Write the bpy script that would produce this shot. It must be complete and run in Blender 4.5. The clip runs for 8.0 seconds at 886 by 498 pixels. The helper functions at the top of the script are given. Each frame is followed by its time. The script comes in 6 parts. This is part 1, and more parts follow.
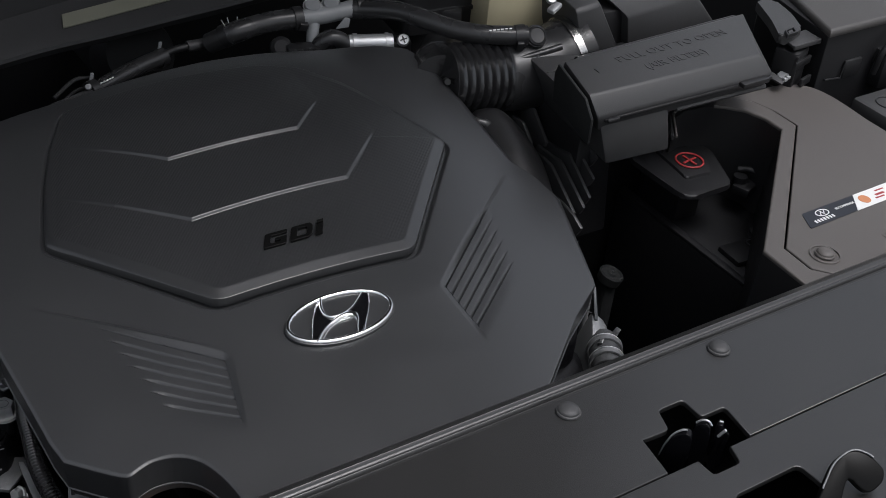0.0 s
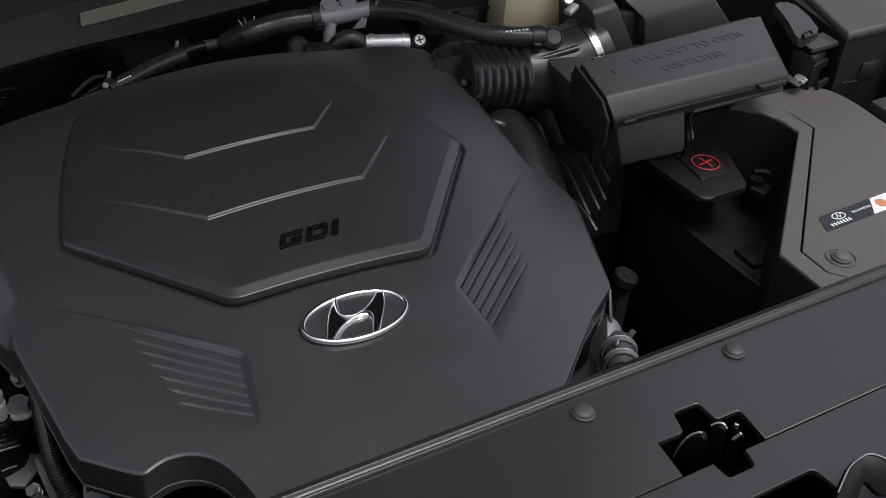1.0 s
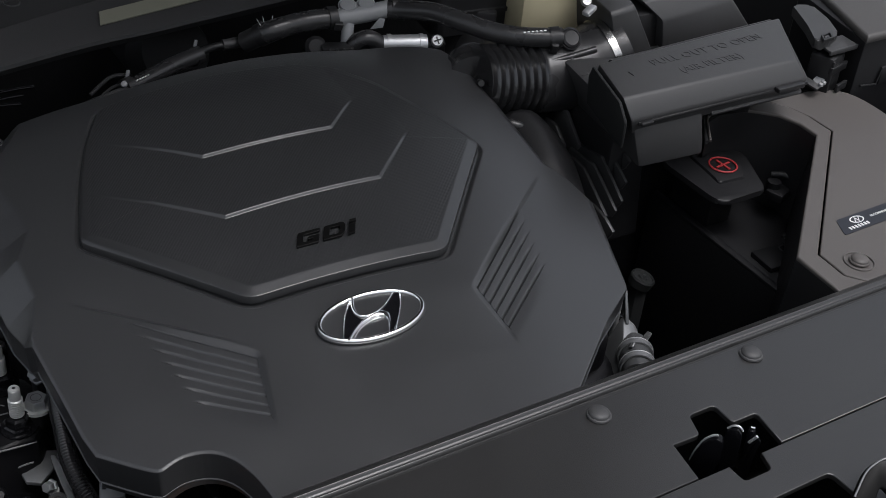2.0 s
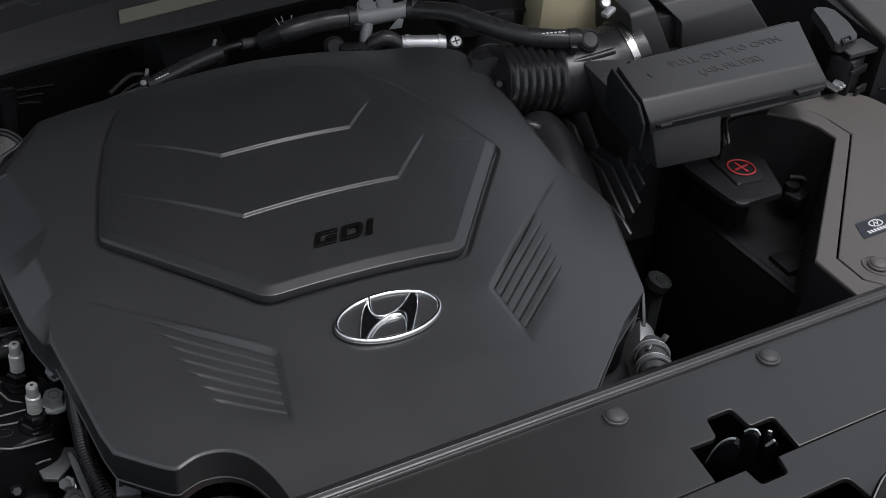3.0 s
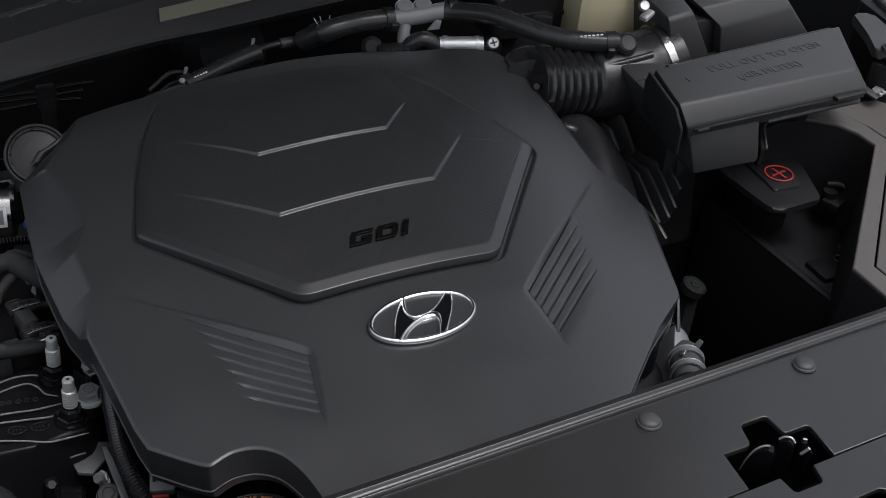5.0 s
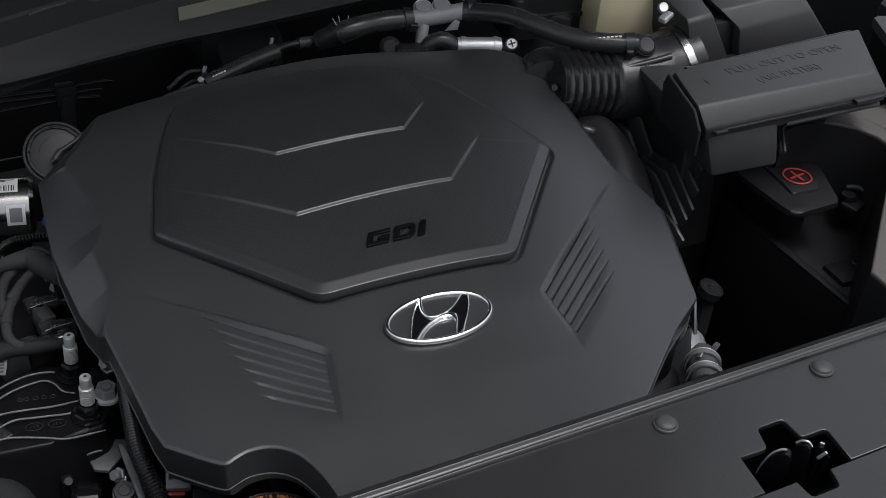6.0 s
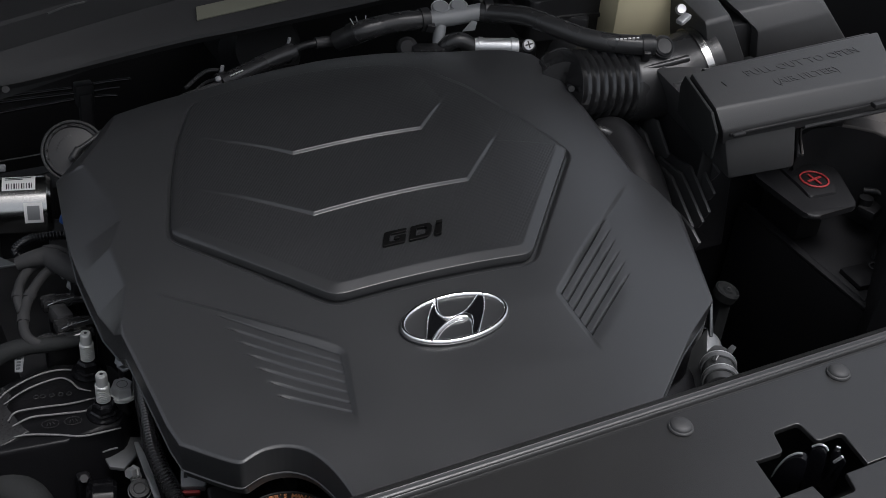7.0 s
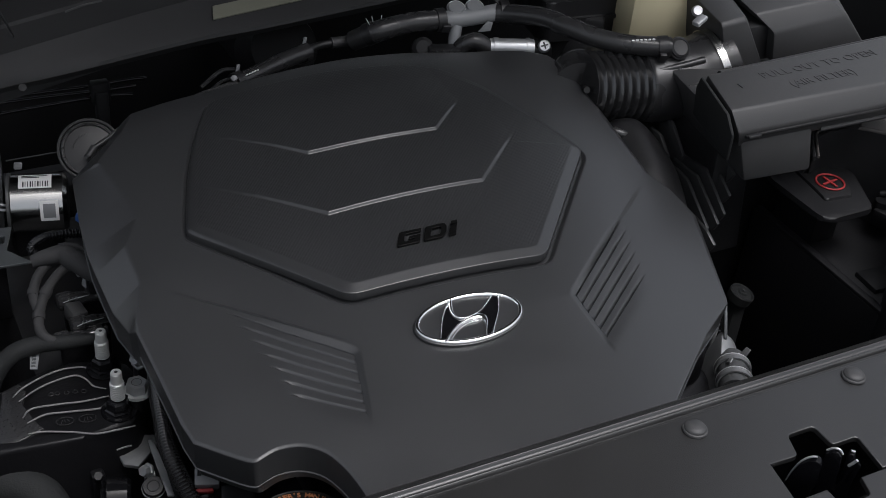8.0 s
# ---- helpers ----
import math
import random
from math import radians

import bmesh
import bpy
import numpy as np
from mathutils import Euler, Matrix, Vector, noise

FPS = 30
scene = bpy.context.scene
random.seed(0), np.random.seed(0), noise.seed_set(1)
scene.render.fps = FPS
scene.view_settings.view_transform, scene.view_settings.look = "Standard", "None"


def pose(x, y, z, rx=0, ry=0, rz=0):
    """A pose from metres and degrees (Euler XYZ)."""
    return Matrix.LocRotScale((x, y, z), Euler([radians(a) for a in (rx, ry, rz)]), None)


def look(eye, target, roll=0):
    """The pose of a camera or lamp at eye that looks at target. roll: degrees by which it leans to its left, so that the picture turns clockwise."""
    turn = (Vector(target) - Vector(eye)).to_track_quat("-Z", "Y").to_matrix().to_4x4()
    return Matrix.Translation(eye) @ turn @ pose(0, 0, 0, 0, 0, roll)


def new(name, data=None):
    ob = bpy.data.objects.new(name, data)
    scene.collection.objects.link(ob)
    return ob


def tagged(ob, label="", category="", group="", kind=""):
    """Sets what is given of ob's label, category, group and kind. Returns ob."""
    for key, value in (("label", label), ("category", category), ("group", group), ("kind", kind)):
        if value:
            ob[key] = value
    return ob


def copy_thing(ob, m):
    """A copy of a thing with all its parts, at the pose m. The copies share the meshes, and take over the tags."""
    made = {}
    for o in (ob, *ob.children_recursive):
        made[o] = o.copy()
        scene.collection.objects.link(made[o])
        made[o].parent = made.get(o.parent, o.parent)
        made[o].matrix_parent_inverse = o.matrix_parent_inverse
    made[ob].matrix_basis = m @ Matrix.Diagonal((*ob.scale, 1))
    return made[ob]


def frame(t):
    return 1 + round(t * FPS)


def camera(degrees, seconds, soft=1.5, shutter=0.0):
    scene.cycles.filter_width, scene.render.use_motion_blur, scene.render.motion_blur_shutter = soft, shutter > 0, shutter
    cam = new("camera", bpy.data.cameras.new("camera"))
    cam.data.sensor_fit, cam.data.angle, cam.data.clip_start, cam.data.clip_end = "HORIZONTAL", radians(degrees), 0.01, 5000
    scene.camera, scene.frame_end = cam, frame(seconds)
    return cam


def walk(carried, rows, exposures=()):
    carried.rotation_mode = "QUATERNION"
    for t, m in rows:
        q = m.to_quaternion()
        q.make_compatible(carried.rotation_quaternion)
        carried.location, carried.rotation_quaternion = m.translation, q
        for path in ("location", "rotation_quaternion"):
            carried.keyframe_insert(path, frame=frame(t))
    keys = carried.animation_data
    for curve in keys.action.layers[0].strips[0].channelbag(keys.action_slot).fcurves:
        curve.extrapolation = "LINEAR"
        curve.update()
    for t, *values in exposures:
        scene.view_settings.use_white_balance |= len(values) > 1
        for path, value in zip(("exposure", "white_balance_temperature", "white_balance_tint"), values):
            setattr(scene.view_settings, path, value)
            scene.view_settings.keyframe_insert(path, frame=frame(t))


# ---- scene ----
cam = camera(38.42, 8.0, 0.8)
PATH = [
    (0.0, pose(-0.4254, -0.6965, 1.6026, 54.659, -5.182, -33.263)),
    (0.5, pose(-0.4263, -0.6961, 1.6024, 54.645, -5.180, -32.907)),
    (1.0, pose(-0.4271, -0.6957, 1.6023, 54.629, -5.172, -32.534)),
    (1.5, pose(-0.4279, -0.6953, 1.6021, 54.612, -5.158, -32.147)),
    (3.0, pose(-0.4302, -0.6942, 1.6017, 54.553, -5.098, -30.926)),
    (3.5, pose(-0.4309, -0.6938, 1.6016, 54.532, -5.075, -30.506)),
    (4.0, pose(-0.4316, -0.6934, 1.6015, 54.510, -5.052, -30.084)),
    (4.5, pose(-0.4323, -0.6930, 1.6015, 54.488, -5.030, -29.663)),
    (6.0, pose(-0.4344, -0.6919, 1.6013, 54.420, -4.968, -28.429)),
    (6.5, pose(-0.4351, -0.6915, 1.6012, 54.397, -4.951, -28.038)),
    (7.0, pose(-0.4357, -0.6911, 1.6012, 54.375, -4.934, -27.661)),
    (7.5, pose(-0.4363, -0.6908, 1.6011, 54.353, -4.919, -27.302)),
    (8.0, pose(-0.4370, -0.6904, 1.6011, 54.332, -4.905, -26.963)),
]
walk(cam, PATH)

# ---- world, sun, exposure ----
world = bpy.data.worlds.new("sky")
scene.world = world
world.use_nodes = True
wn = world.node_tree.nodes
wl = world.node_tree.links
sky = wn.new("ShaderNodeTexSky")
sky.sky_type = "NISHITA"
sky.sun_disc = False
sky.sun_elevation = radians(71)
sky.sun_rotation = radians(153)
sky.air_density = 1.0
sky.dust_density = 4.0
grey = wn.new("ShaderNodeHueSaturation")
grey.inputs["Saturation"].default_value = 0.38
wl.new(sky.outputs[0], grey.inputs["Color"])
wl.new(grey.outputs[0], wn["Background"].inputs["Color"])
wn["Background"].inputs["Strength"].default_value = 0.15
sun = new("sun", bpy.data.lights.new("sun", "SUN"))
sun.data.energy = 1.80
sun.data.angle = radians(34)
sun.data.color = (0.968, 0.982, 1.055)
sun.matrix_world = look((0.1 + 0.19, -0.28, 0.9 + 1.0), (0.1, 0.0, 0.9))
scene.view_settings.exposure = 0.0


# ---- materials ----
def material(name, colour, rough=0.5, metal=0.0, grain=0.0, scale=900.0, mottle=0.12, spec=0.5, patch=14.0, rough_var=0.08, coat=0.0):
    """A surface with fine grain relief and two scales of tone and gloss variation."""
    m = bpy.data.materials.new(name)
    m.use_nodes = True
    n, l = m.node_tree.nodes, m.node_tree.links
    b = n["Principled BSDF"]
    geo = n.new("ShaderNodeTexCoord")
    big = n.new("ShaderNodeTexNoise")
    big.inputs["Scale"].default_value = patch
    big.inputs["Detail"].default_value = 5
    l.new(geo.outputs["Object"], big.inputs["Vector"])
    fine = n.new("ShaderNodeTexNoise")
    fine.inputs["Scale"].default_value = scale
    fine.inputs["Detail"].default_value = 2
    l.new(geo.outputs["Object"], fine.inputs["Vector"])
    mix = n.new("ShaderNodeMix")
    mix.data_type = "RGBA"
    mix.inputs["A"].default_value = (*[c * (1 - mottle) for c in colour], 1)
    mix.inputs["B"].default_value = (*[min(1, c * (1 + mottle)) for c in colour], 1)
    l.new(big.outputs["Fac"], mix.inputs["Factor"])
    l.new(mix.outputs["Result"], b.inputs["Base Color"])
    mr = n.new("ShaderNodeMapRange")
    mr.inputs["To Min"].default_value = max(0.03, rough - rough_var)
    mr.inputs["To Max"].default_value = min(1, rough + rough_var)
    l.new(big.outputs["Fac"], mr.inputs["Value"])
    l.new(mr.outputs["Result"], b.inputs["Roughness"])
    b.inputs["Metallic"].default_value = metal
    b.inputs["Specular IOR Level"].default_value = spec
    b.inputs["Coat Weight"].default_value = coat
    if grain:
        bump = n.new("ShaderNodeBump")
        bump.inputs["Strength"].default_value = grain
        bump.inputs["Distance"].default_value = 0.0004
        l.new(fine.outputs["Fac"], bump.inputs["Height"])
        l.new(bump.outputs["Normal"], b.inputs["Normal"])
    return m


def weave_material(name):
    """Moulded carbon-weave plastic: fine slanted ribs crossed by a weaker set."""
    m = material(name, (0.0215, 0.022, 0.0232), 0.32, grain=0.0, mottle=0.1, spec=0.8)
    n, l = m.node_tree.nodes, m.node_tree.links
    co = n.new("ShaderNodeTexCoord")
    turn = n.new("ShaderNodeMapping")
    turn.inputs["Rotation"].default_value = (0, 0, radians(45))
    l.new(co.outputs["Object"], turn.inputs["Vector"])
    a = n.new("ShaderNodeTexWave")
    a.inputs["Scale"].default_value = 125
    a.inputs["Distortion"].default_value = 0.3
    l.new(turn.outputs[0], a.inputs["Vector"])
    c = n.new("ShaderNodeTexWave")
    c.bands_direction = "Y"
    c.inputs["Scale"].default_value = 60
    l.new(turn.outputs[0], c.inputs["Vector"])
    add = n.new("ShaderNodeMath")
    add.operation = "MULTIPLY_ADD"
    add.inputs[1].default_value = 0.35
    l.new(c.outputs["Fac"], add.inputs[0])
    l.new(a.outputs["Fac"], add.inputs[2])
    bump = n.new("ShaderNodeBump")
    bump.inputs["Strength"].default_value = 0.55
    bump.inputs["Distance"].default_value = 0.0006
    l.new(add.outputs[0], bump.inputs["Height"])
    share = n.new("ShaderNodeAttribute")
    share.attribute_name = "weave"
    gain = n.new("ShaderNodeMath")
    gain.operation = "MULTIPLY"
    gain.inputs[1].default_value = 0.25
    l.new(share.outputs["Fac"], gain.inputs[0])
    l.new(gain.outputs[0], bump.inputs["Strength"])
    l.new(bump.outputs["Normal"], n["Principled BSDF"].inputs["Normal"])
    return m


COVER = material("cover_plastic", (0.0275, 0.0281, 0.0296), 0.33, grain=0.25, scale=1400, mottle=0.08, spec=0.8)
WEAVE = weave_material("weave_plastic")
PANEL = material("panel_plastic", (0.0195, 0.0190, 0.0190), 0.30, grain=0.3, scale=1200, mottle=0.1, spec=0.85)
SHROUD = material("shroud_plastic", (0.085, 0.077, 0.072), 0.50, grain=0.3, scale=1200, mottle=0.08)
BOXPL = material("box_plastic", (0.042, 0.042, 0.043), 0.52, grain=0.3, scale=1000, mottle=0.12)
FIN = material("fin_plastic", (0.043, 0.043, 0.044), 0.42, grain=0.2, scale=1000, mottle=0.15)
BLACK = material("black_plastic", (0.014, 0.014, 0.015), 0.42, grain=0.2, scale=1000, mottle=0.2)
SEAL = material("dull_trim", (0.019, 0.019, 0.020), 0.70, grain=0.3, mottle=0.25)
CONDUIT = material("conduit_plastic", (0.030, 0.030, 0.031), 0.14, grain=0.1, mottle=0.15, spec=1.0)
DUCT = material("duct_rubber", (0.022, 0.022, 0.023), 0.17, grain=0.2, scale=1600, mottle=0.15, spec=0.9)
RUBBER = material("hose_rubber", (0.026, 0.026, 0.027), 0.28, grain=0.2, scale=1600, mottle=0.15)
MATT = material("cloth_tape", (0.028, 0.028, 0.029), 0.8, grain=1.0, scale=170, mottle=0.25, patch=40)
CHROME = material("chrome", (0.95, 0.95, 0.96), 0.16, 1.0, mottle=0.02, rough_var=0.02)
STEEL = material("zinc_steel", (0.58, 0.59, 0.60), 0.42, 0.75, grain=0.2, mottle=0.2, patch=60)
ALUM = material("cast_aluminium", (0.24, 0.245, 0.25), 0.5, 0.7, grain=0.6, scale=500, mottle=0.25, patch=50)
CAST = material("painted_casting", (0.007, 0.007, 0.008), 0.34, grain=0.5, scale=420, mottle=0.3, patch=60, spec=0.3)
# pale grain that paints the highlights on the mount's cast edges
CASTRIB = material("glint_casting", (0.17, 0.17, 0.17), 0.30, grain=1.0, scale=700, mottle=1.0, patch=1300)
SPECKLE = material("speckled_casting", (0.023, 0.023, 0.024), 0.30, grain=1.0, scale=520, mottle=0.95, patch=520)
ZINC = material("zinc_thread", (0.52, 0.53, 0.52), 0.42, 0.35, grain=0.3, scale=900, mottle=0.2, patch=80)
BRACKET = material("pale_bracket", (0.075, 0.082, 0.086), 0.5, 0.3, grain=0.3, mottle=0.15, patch=40)
LEVER = material("lever_paint", (0.004, 0.004, 0.005), 0.20, mottle=0.2, spec=0.22, rough_var=0.06, grain=0.3, scale=260)
CLAMP = material("spring_band", (0.55, 0.55, 0.54), 0.22, 1.0, mottle=0.1, patch=40)
GREYPL = material("grey_plastic", (0.20, 0.206, 0.212), 0.42, grain=0.2, mottle=0.12)
RED = material("red_mark", (0.33, 0.03, 0.032), 0.5)
LETTER = material("letter_black", (0.004, 0.004, 0.004), 0.30, mottle=0.05, spec=0.12)
GLOSS = material("gloss_black", (0.006, 0.006, 0.007), 0.10, mottle=0.1, rough_var=0.04)
INK = material("label_ink", (0.012, 0.014, 0.020), 0.35)
WHITE = material("white_print", (0.75, 0.75, 0.74), 0.45, mottle=0.05)
ORANGE = material("orange_print", (0.55, 0.22, 0.10), 0.5)
SHELL = material("bright_shell", (0.46, 0.46, 0.45), 0.20, 1.0, mottle=0.1, patch=40)
DULL = material("dull_metal", (0.078, 0.080, 0.082), 0.50, 0.4, grain=0.5, scale=500, mottle=0.3, patch=60)
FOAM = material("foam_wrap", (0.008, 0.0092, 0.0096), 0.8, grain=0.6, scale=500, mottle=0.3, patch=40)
PALE = material("pale_label", (0.16, 0.16, 0.125), 0.5, mottle=0.06, patch=30)
TANK = material("tank_plastic", (0.50, 0.45, 0.30), 0.45, mottle=0.12, patch=20)
BLUE = material("blue_plastic", (0.02, 0.07, 0.25), 0.4)
PIT = material("bay_paint", (0.016, 0.016, 0.017), 0.55, mottle=0.3, spec=0.32)
LIDPL = material("lid_plastic", (0.055, 0.052, 0.050), 0.50, grain=0.3, scale=1000, mottle=0.1)
LINER = material("bonnet_liner", (0.030, 0.030, 0.031), 0.9, grain=0.5, scale=120, mottle=0.2)
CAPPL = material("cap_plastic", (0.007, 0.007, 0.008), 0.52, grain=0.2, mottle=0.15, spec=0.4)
FLOORM = material("concrete_floor", (0.20, 0.20, 0.19), 0.7, grain=0.4, scale=60, mottle=0.15, patch=3)


# ---- building helpers ----
ORIGIN = {}


def thing(name, at, label, category, group="", kind=""):
    ob = new(name)
    ob.location = at
    ORIGIN[ob] = Vector(at)
    return tagged(ob, label, category, group, kind)


def part(name, bm, mat, parent=None, label="", smooth=40):
    """Links a mesh made in world coordinates as one object, under parent if given."""
    if isinstance(bm, bmesh.types.BMesh):
        me = bpy.data.meshes.new(name)
        bmesh.ops.recalc_face_normals(bm, faces=bm.faces)
        bm.to_mesh(me)
        bm.free()
    else:
        me = bm
    ob = new(name, me)
    at = ORIGIN[parent] if parent else Vector((0, 0, 0))
    me.transform(Matrix.Translation(-at))
    ORIGIN[ob] = at
    if parent:
        ob.parent = parent
    me.materials.clear()
    me.materials.append(mat)
    if smooth:
        me.shade_smooth()
        me.set_sharp_from_angle(angle=radians(smooth))
    if label:
        ob["label"] = label
    return ob


def box(size, at, bevel=0.002, turn=(0, 0, 0), bm=None, seg=2, taper=1.0):
    """A bevelled box of that size centred at at; taper narrows its top."""
    one = bmesh.new()
    bmesh.ops.create_cube(one, size=1)
    for v in one.verts:
        k = taper if v.co.z > 0 else 1
        v.co = Vector((v.co.x * size[0] * k, v.co.y * size[1] * k, v.co.z * size[2]))
    if bevel:
        bmesh.ops.bevel(one, geom=one.edges[:], offset=bevel, segments=seg, affect="EDGES", profile=0.5)
    one.transform(pose(*at, *turn))
    return joined(bm, one)


def joined(bm, one):
    if bm is None:
        return one
    me = bpy.data.meshes.new("scrap")
    one.to_mesh(me)
    one.free()
    bm.from_mesh(me)
    bpy.data.meshes.remove(me)
    return bm


def prism(poly, z0, z1, bevel=0.003, bm=None, seg=2, inset=0.0):
    """An upright block over a polygon; inset draws the top in."""
    one = bmesh.new()
    c = Vector((sum(p[0] for p in poly) / len(poly), sum(p[1] for p in poly) / len(poly)))
    low = [one.verts.new((x, y, z0)) for x, y in poly]
    high = [one.verts.new((*(Vector((x, y)) + (c - Vector((x, y))).normalized() * inset), z1)) for x, y in poly]
    one.faces.new(low[::-1])
    one.faces.new(high)
    for i in range(len(poly)):
        j = (i + 1) % len(poly)
        one.faces.new((low[i], low[j], high[j], high[i]))
    if bevel:
        bmesh.ops.bevel(one, geom=one.edges[:], offset=bevel, segments=seg, affect="EDGES", profile=0.5)
    return joined(bm, one)


def curve_points(points, per=8):
    """A smooth line through the points."""
    pts = [Vector(p) for p in points]
    pts = [2 * pts[0] - pts[1]] + pts + [2 * pts[-1] - pts[-2]]
    out = []
    for i in range(1, len(pts) - 2):
        a, b, c, d = pts[i - 1:i + 3]
        for k in range(per):
            t = k / per
            out.append(0.5 * (2 * b + (c - a) * t + (2 * a - 5 * b + 4 * c - d) * t * t + (3 * b - a - 3 * c + d) * t ** 3))
    out.append(pts[-2])
    return out


def tube(points, radius, per=8, seg=16, bm=None, ribs=0, depth=0.0, smooth=True):
    """A round tube along a line; radius may be a list of (share of length, radius); ribs corrugate it."""
    line = curve_points(points, per) if smooth else [Vector(p) for p in points]
    if ribs:
        n = ribs * 6
        run = [0.0]
        for a, b in zip(line, line[1:]):
            run.append(run[-1] + (b - a).length)
        fine = []
        for k in range(n + 1):
            s = run[-1] * k / n
            i = max(j for j in range(len(run)) if run[j] <= s + 1e-9)
            i = min(i, len(line) - 2)
            fine.append(line[i].lerp(line[i + 1], (s - run[i]) / max(1e-9, run[i + 1] - run[i])))
        line = fine
    bm = bm or bmesh.new()
    rings = []
    up = Vector((0, 0, 1))
    last = None
    for i, p in enumerate(line):
        d = (line[min(i + 1, len(line) - 1)] - line[max(i - 1, 0)]).normalized()
        if last is None:
            side = d.cross(up if abs(d.z) < 0.9 else Vector((1, 0, 0))).normalized()
        else:
            side = (last - d * last.dot(d)).normalized()
        last = side
        top = side.cross(d)
        s = i / (len(line) - 1)
        if isinstance(radius, (list, tuple)):
            r = float(np.interp(s, [a for a, _ in radius], [b for _, b in radius]))
        else:
            r = radius
        if ribs:
            r += depth * (0.5 + 0.5 * math.cos(2 * math.pi * ribs * s)) ** 0.6 - depth
        rings.append([bm.verts.new(p + (side * math.cos(2 * math.pi * k / seg) + top * math.sin(2 * math.pi * k / seg)) * r) for k in range(seg)])
    for a, b in zip(rings, rings[1:]):
        for k in range(seg):
            bm.faces.new((a[k], a[(k + 1) % seg], b[(k + 1) % seg], b[k]))
    bm.faces.new(rings[0][::-1])
    bm.faces.new(rings[-1])
    return bm


def lathe(profile, at, axis=(0, 0, 1), seg=32, bm=None):
    """A turned body: rows of (radius, height along the axis) from at."""
    one = bmesh.new()
    rings = []
    for r, h in profile:
        if r < 1e-6:
            rings.append([one.verts.new((0, 0, h))])
        else:
            rings.append([one.verts.new((r * math.cos(2 * math.pi * k / seg), r * math.sin(2 * math.pi * k / seg), h)) for k in range(seg)])
    for a, b in zip(rings, rings[1:]):
        for k in range(seg):
            j = (k + 1) % seg
            if len(a) == 1 and len(b) == 1:
                continue
            if len(a) == 1:
                one.faces.new((a[0], b[j], b[k]))
            elif len(b) == 1:
                one.faces.new((a[k], a[j], b[0]))
            else:
                one.faces.new((a[k], a[j], b[j], b[k]))
    for ring in (rings[0], rings[-1]):
        if len(ring) > 2:
            one.faces.new(ring)
    turn = Vector(axis).to_track_quat("Z", "Y").to_matrix().to_4x4()
    one.transform(Matrix.Translation(at) @ turn)
    return joined(bm, one)


def from_curve(cu, m):
    ob = bpy.data.objects.new("scrap", cu)
    scene.collection.objects.link(ob)
    dg = bpy.context.evaluated_depsgraph_get()
    dg.update()
    me = bpy.data.meshes.new_from_object(ob.evaluated_get(dg))
    bpy.data.objects.remove(ob)
    me.transform(m)
    return me


def plate(polys, z, thick, bevel=0.0, m=None):
    """A flat plate whose first outline is the rim and whose others are holes; its top lies at z."""
    cu = bpy.data.curves.new("plate", "CURVE")
    cu.dimensions = "2D"
    cu.fill_mode = "BOTH"
    cu.extrude = max(1e-5, thick / 2 - bevel)
    cu.bevel_depth = bevel
    cu.bevel_resolution = 2
    cu.offset = -bevel
    for poly in polys:
        s = cu.splines.new("POLY")
        s.points.add(len(poly) - 1)
        for p, (x, y) in zip(s.points, poly):
            p.co = (x, y, 0, 1)
        s.use_cyclic_u = True
    return from_curve(cu, (m or Matrix()) @ Matrix.Translation((0, 0, z - thick / 2)))


def lettering(text, size, depth, m, bevel=0.0, spacing=1.0, shear=0.0, heavy=0.0):
    cu = bpy.data.curves.new("letters", "FONT")
    cu.body = text
    cu.size = size
    cu.extrude = depth / 2
    cu.bevel_depth = bevel
    cu.space_character = spacing
    cu.shear = shear
    cu.offset = heavy
    cu.align_x = "CENTER"
    cu.align_y = "CENTER"
    return from_curve(cu, m)


def rounded(poly, r, n=4, closed=True):
    """The rows with their corners rounded to r; whatever stands behind x and y is carried along."""
    out = []
    for i, p in enumerate(poly):
        if not closed and i in (0, len(poly) - 1):
            out.append(tuple(p))
            continue
        p, a, b = np.array(p, float), np.array(poly[i - 1], float), np.array(poly[(i + 1) % len(poly)], float)
        la, lb = np.hypot(*(a - p)[:2]), np.hypot(*(b - p)[:2])
        s, e = p + (a - p) * min(r / la, 0.5), p + (b - p) * min(r / lb, 0.5)
        for k in range(n + 1):
            t = k / n
            out.append(tuple((s * (1 - t) ** 2 + p * 2 * t * (1 - t) + e * t * t).tolist()))
    return [q for i, q in enumerate(out) if math.hypot(q[0] - out[i - 1][0], q[1] - out[i - 1][1]) > 1e-6]


def segment_distance(x, y, a, b):
    """Distance to a stretch, share along it, and the side (positive to its left)."""
    dx, dy = b[0] - a[0], b[1] - a[1]
    ll = dx * dx + dy * dy
    t = np.clip(((x - a[0]) * dx + (y - a[1]) * dy) / ll, 0, 1)
    d = np.hypot(x - a[0] - t * dx, y - a[1] - t * dy)
    return d, t, np.sign(dx * (y - a[1]) - dy * (x - a[0]))


def smoothstep(v):
    v = np.clip(v, 0, 1)
    return v * v * (3 - 2 * v)


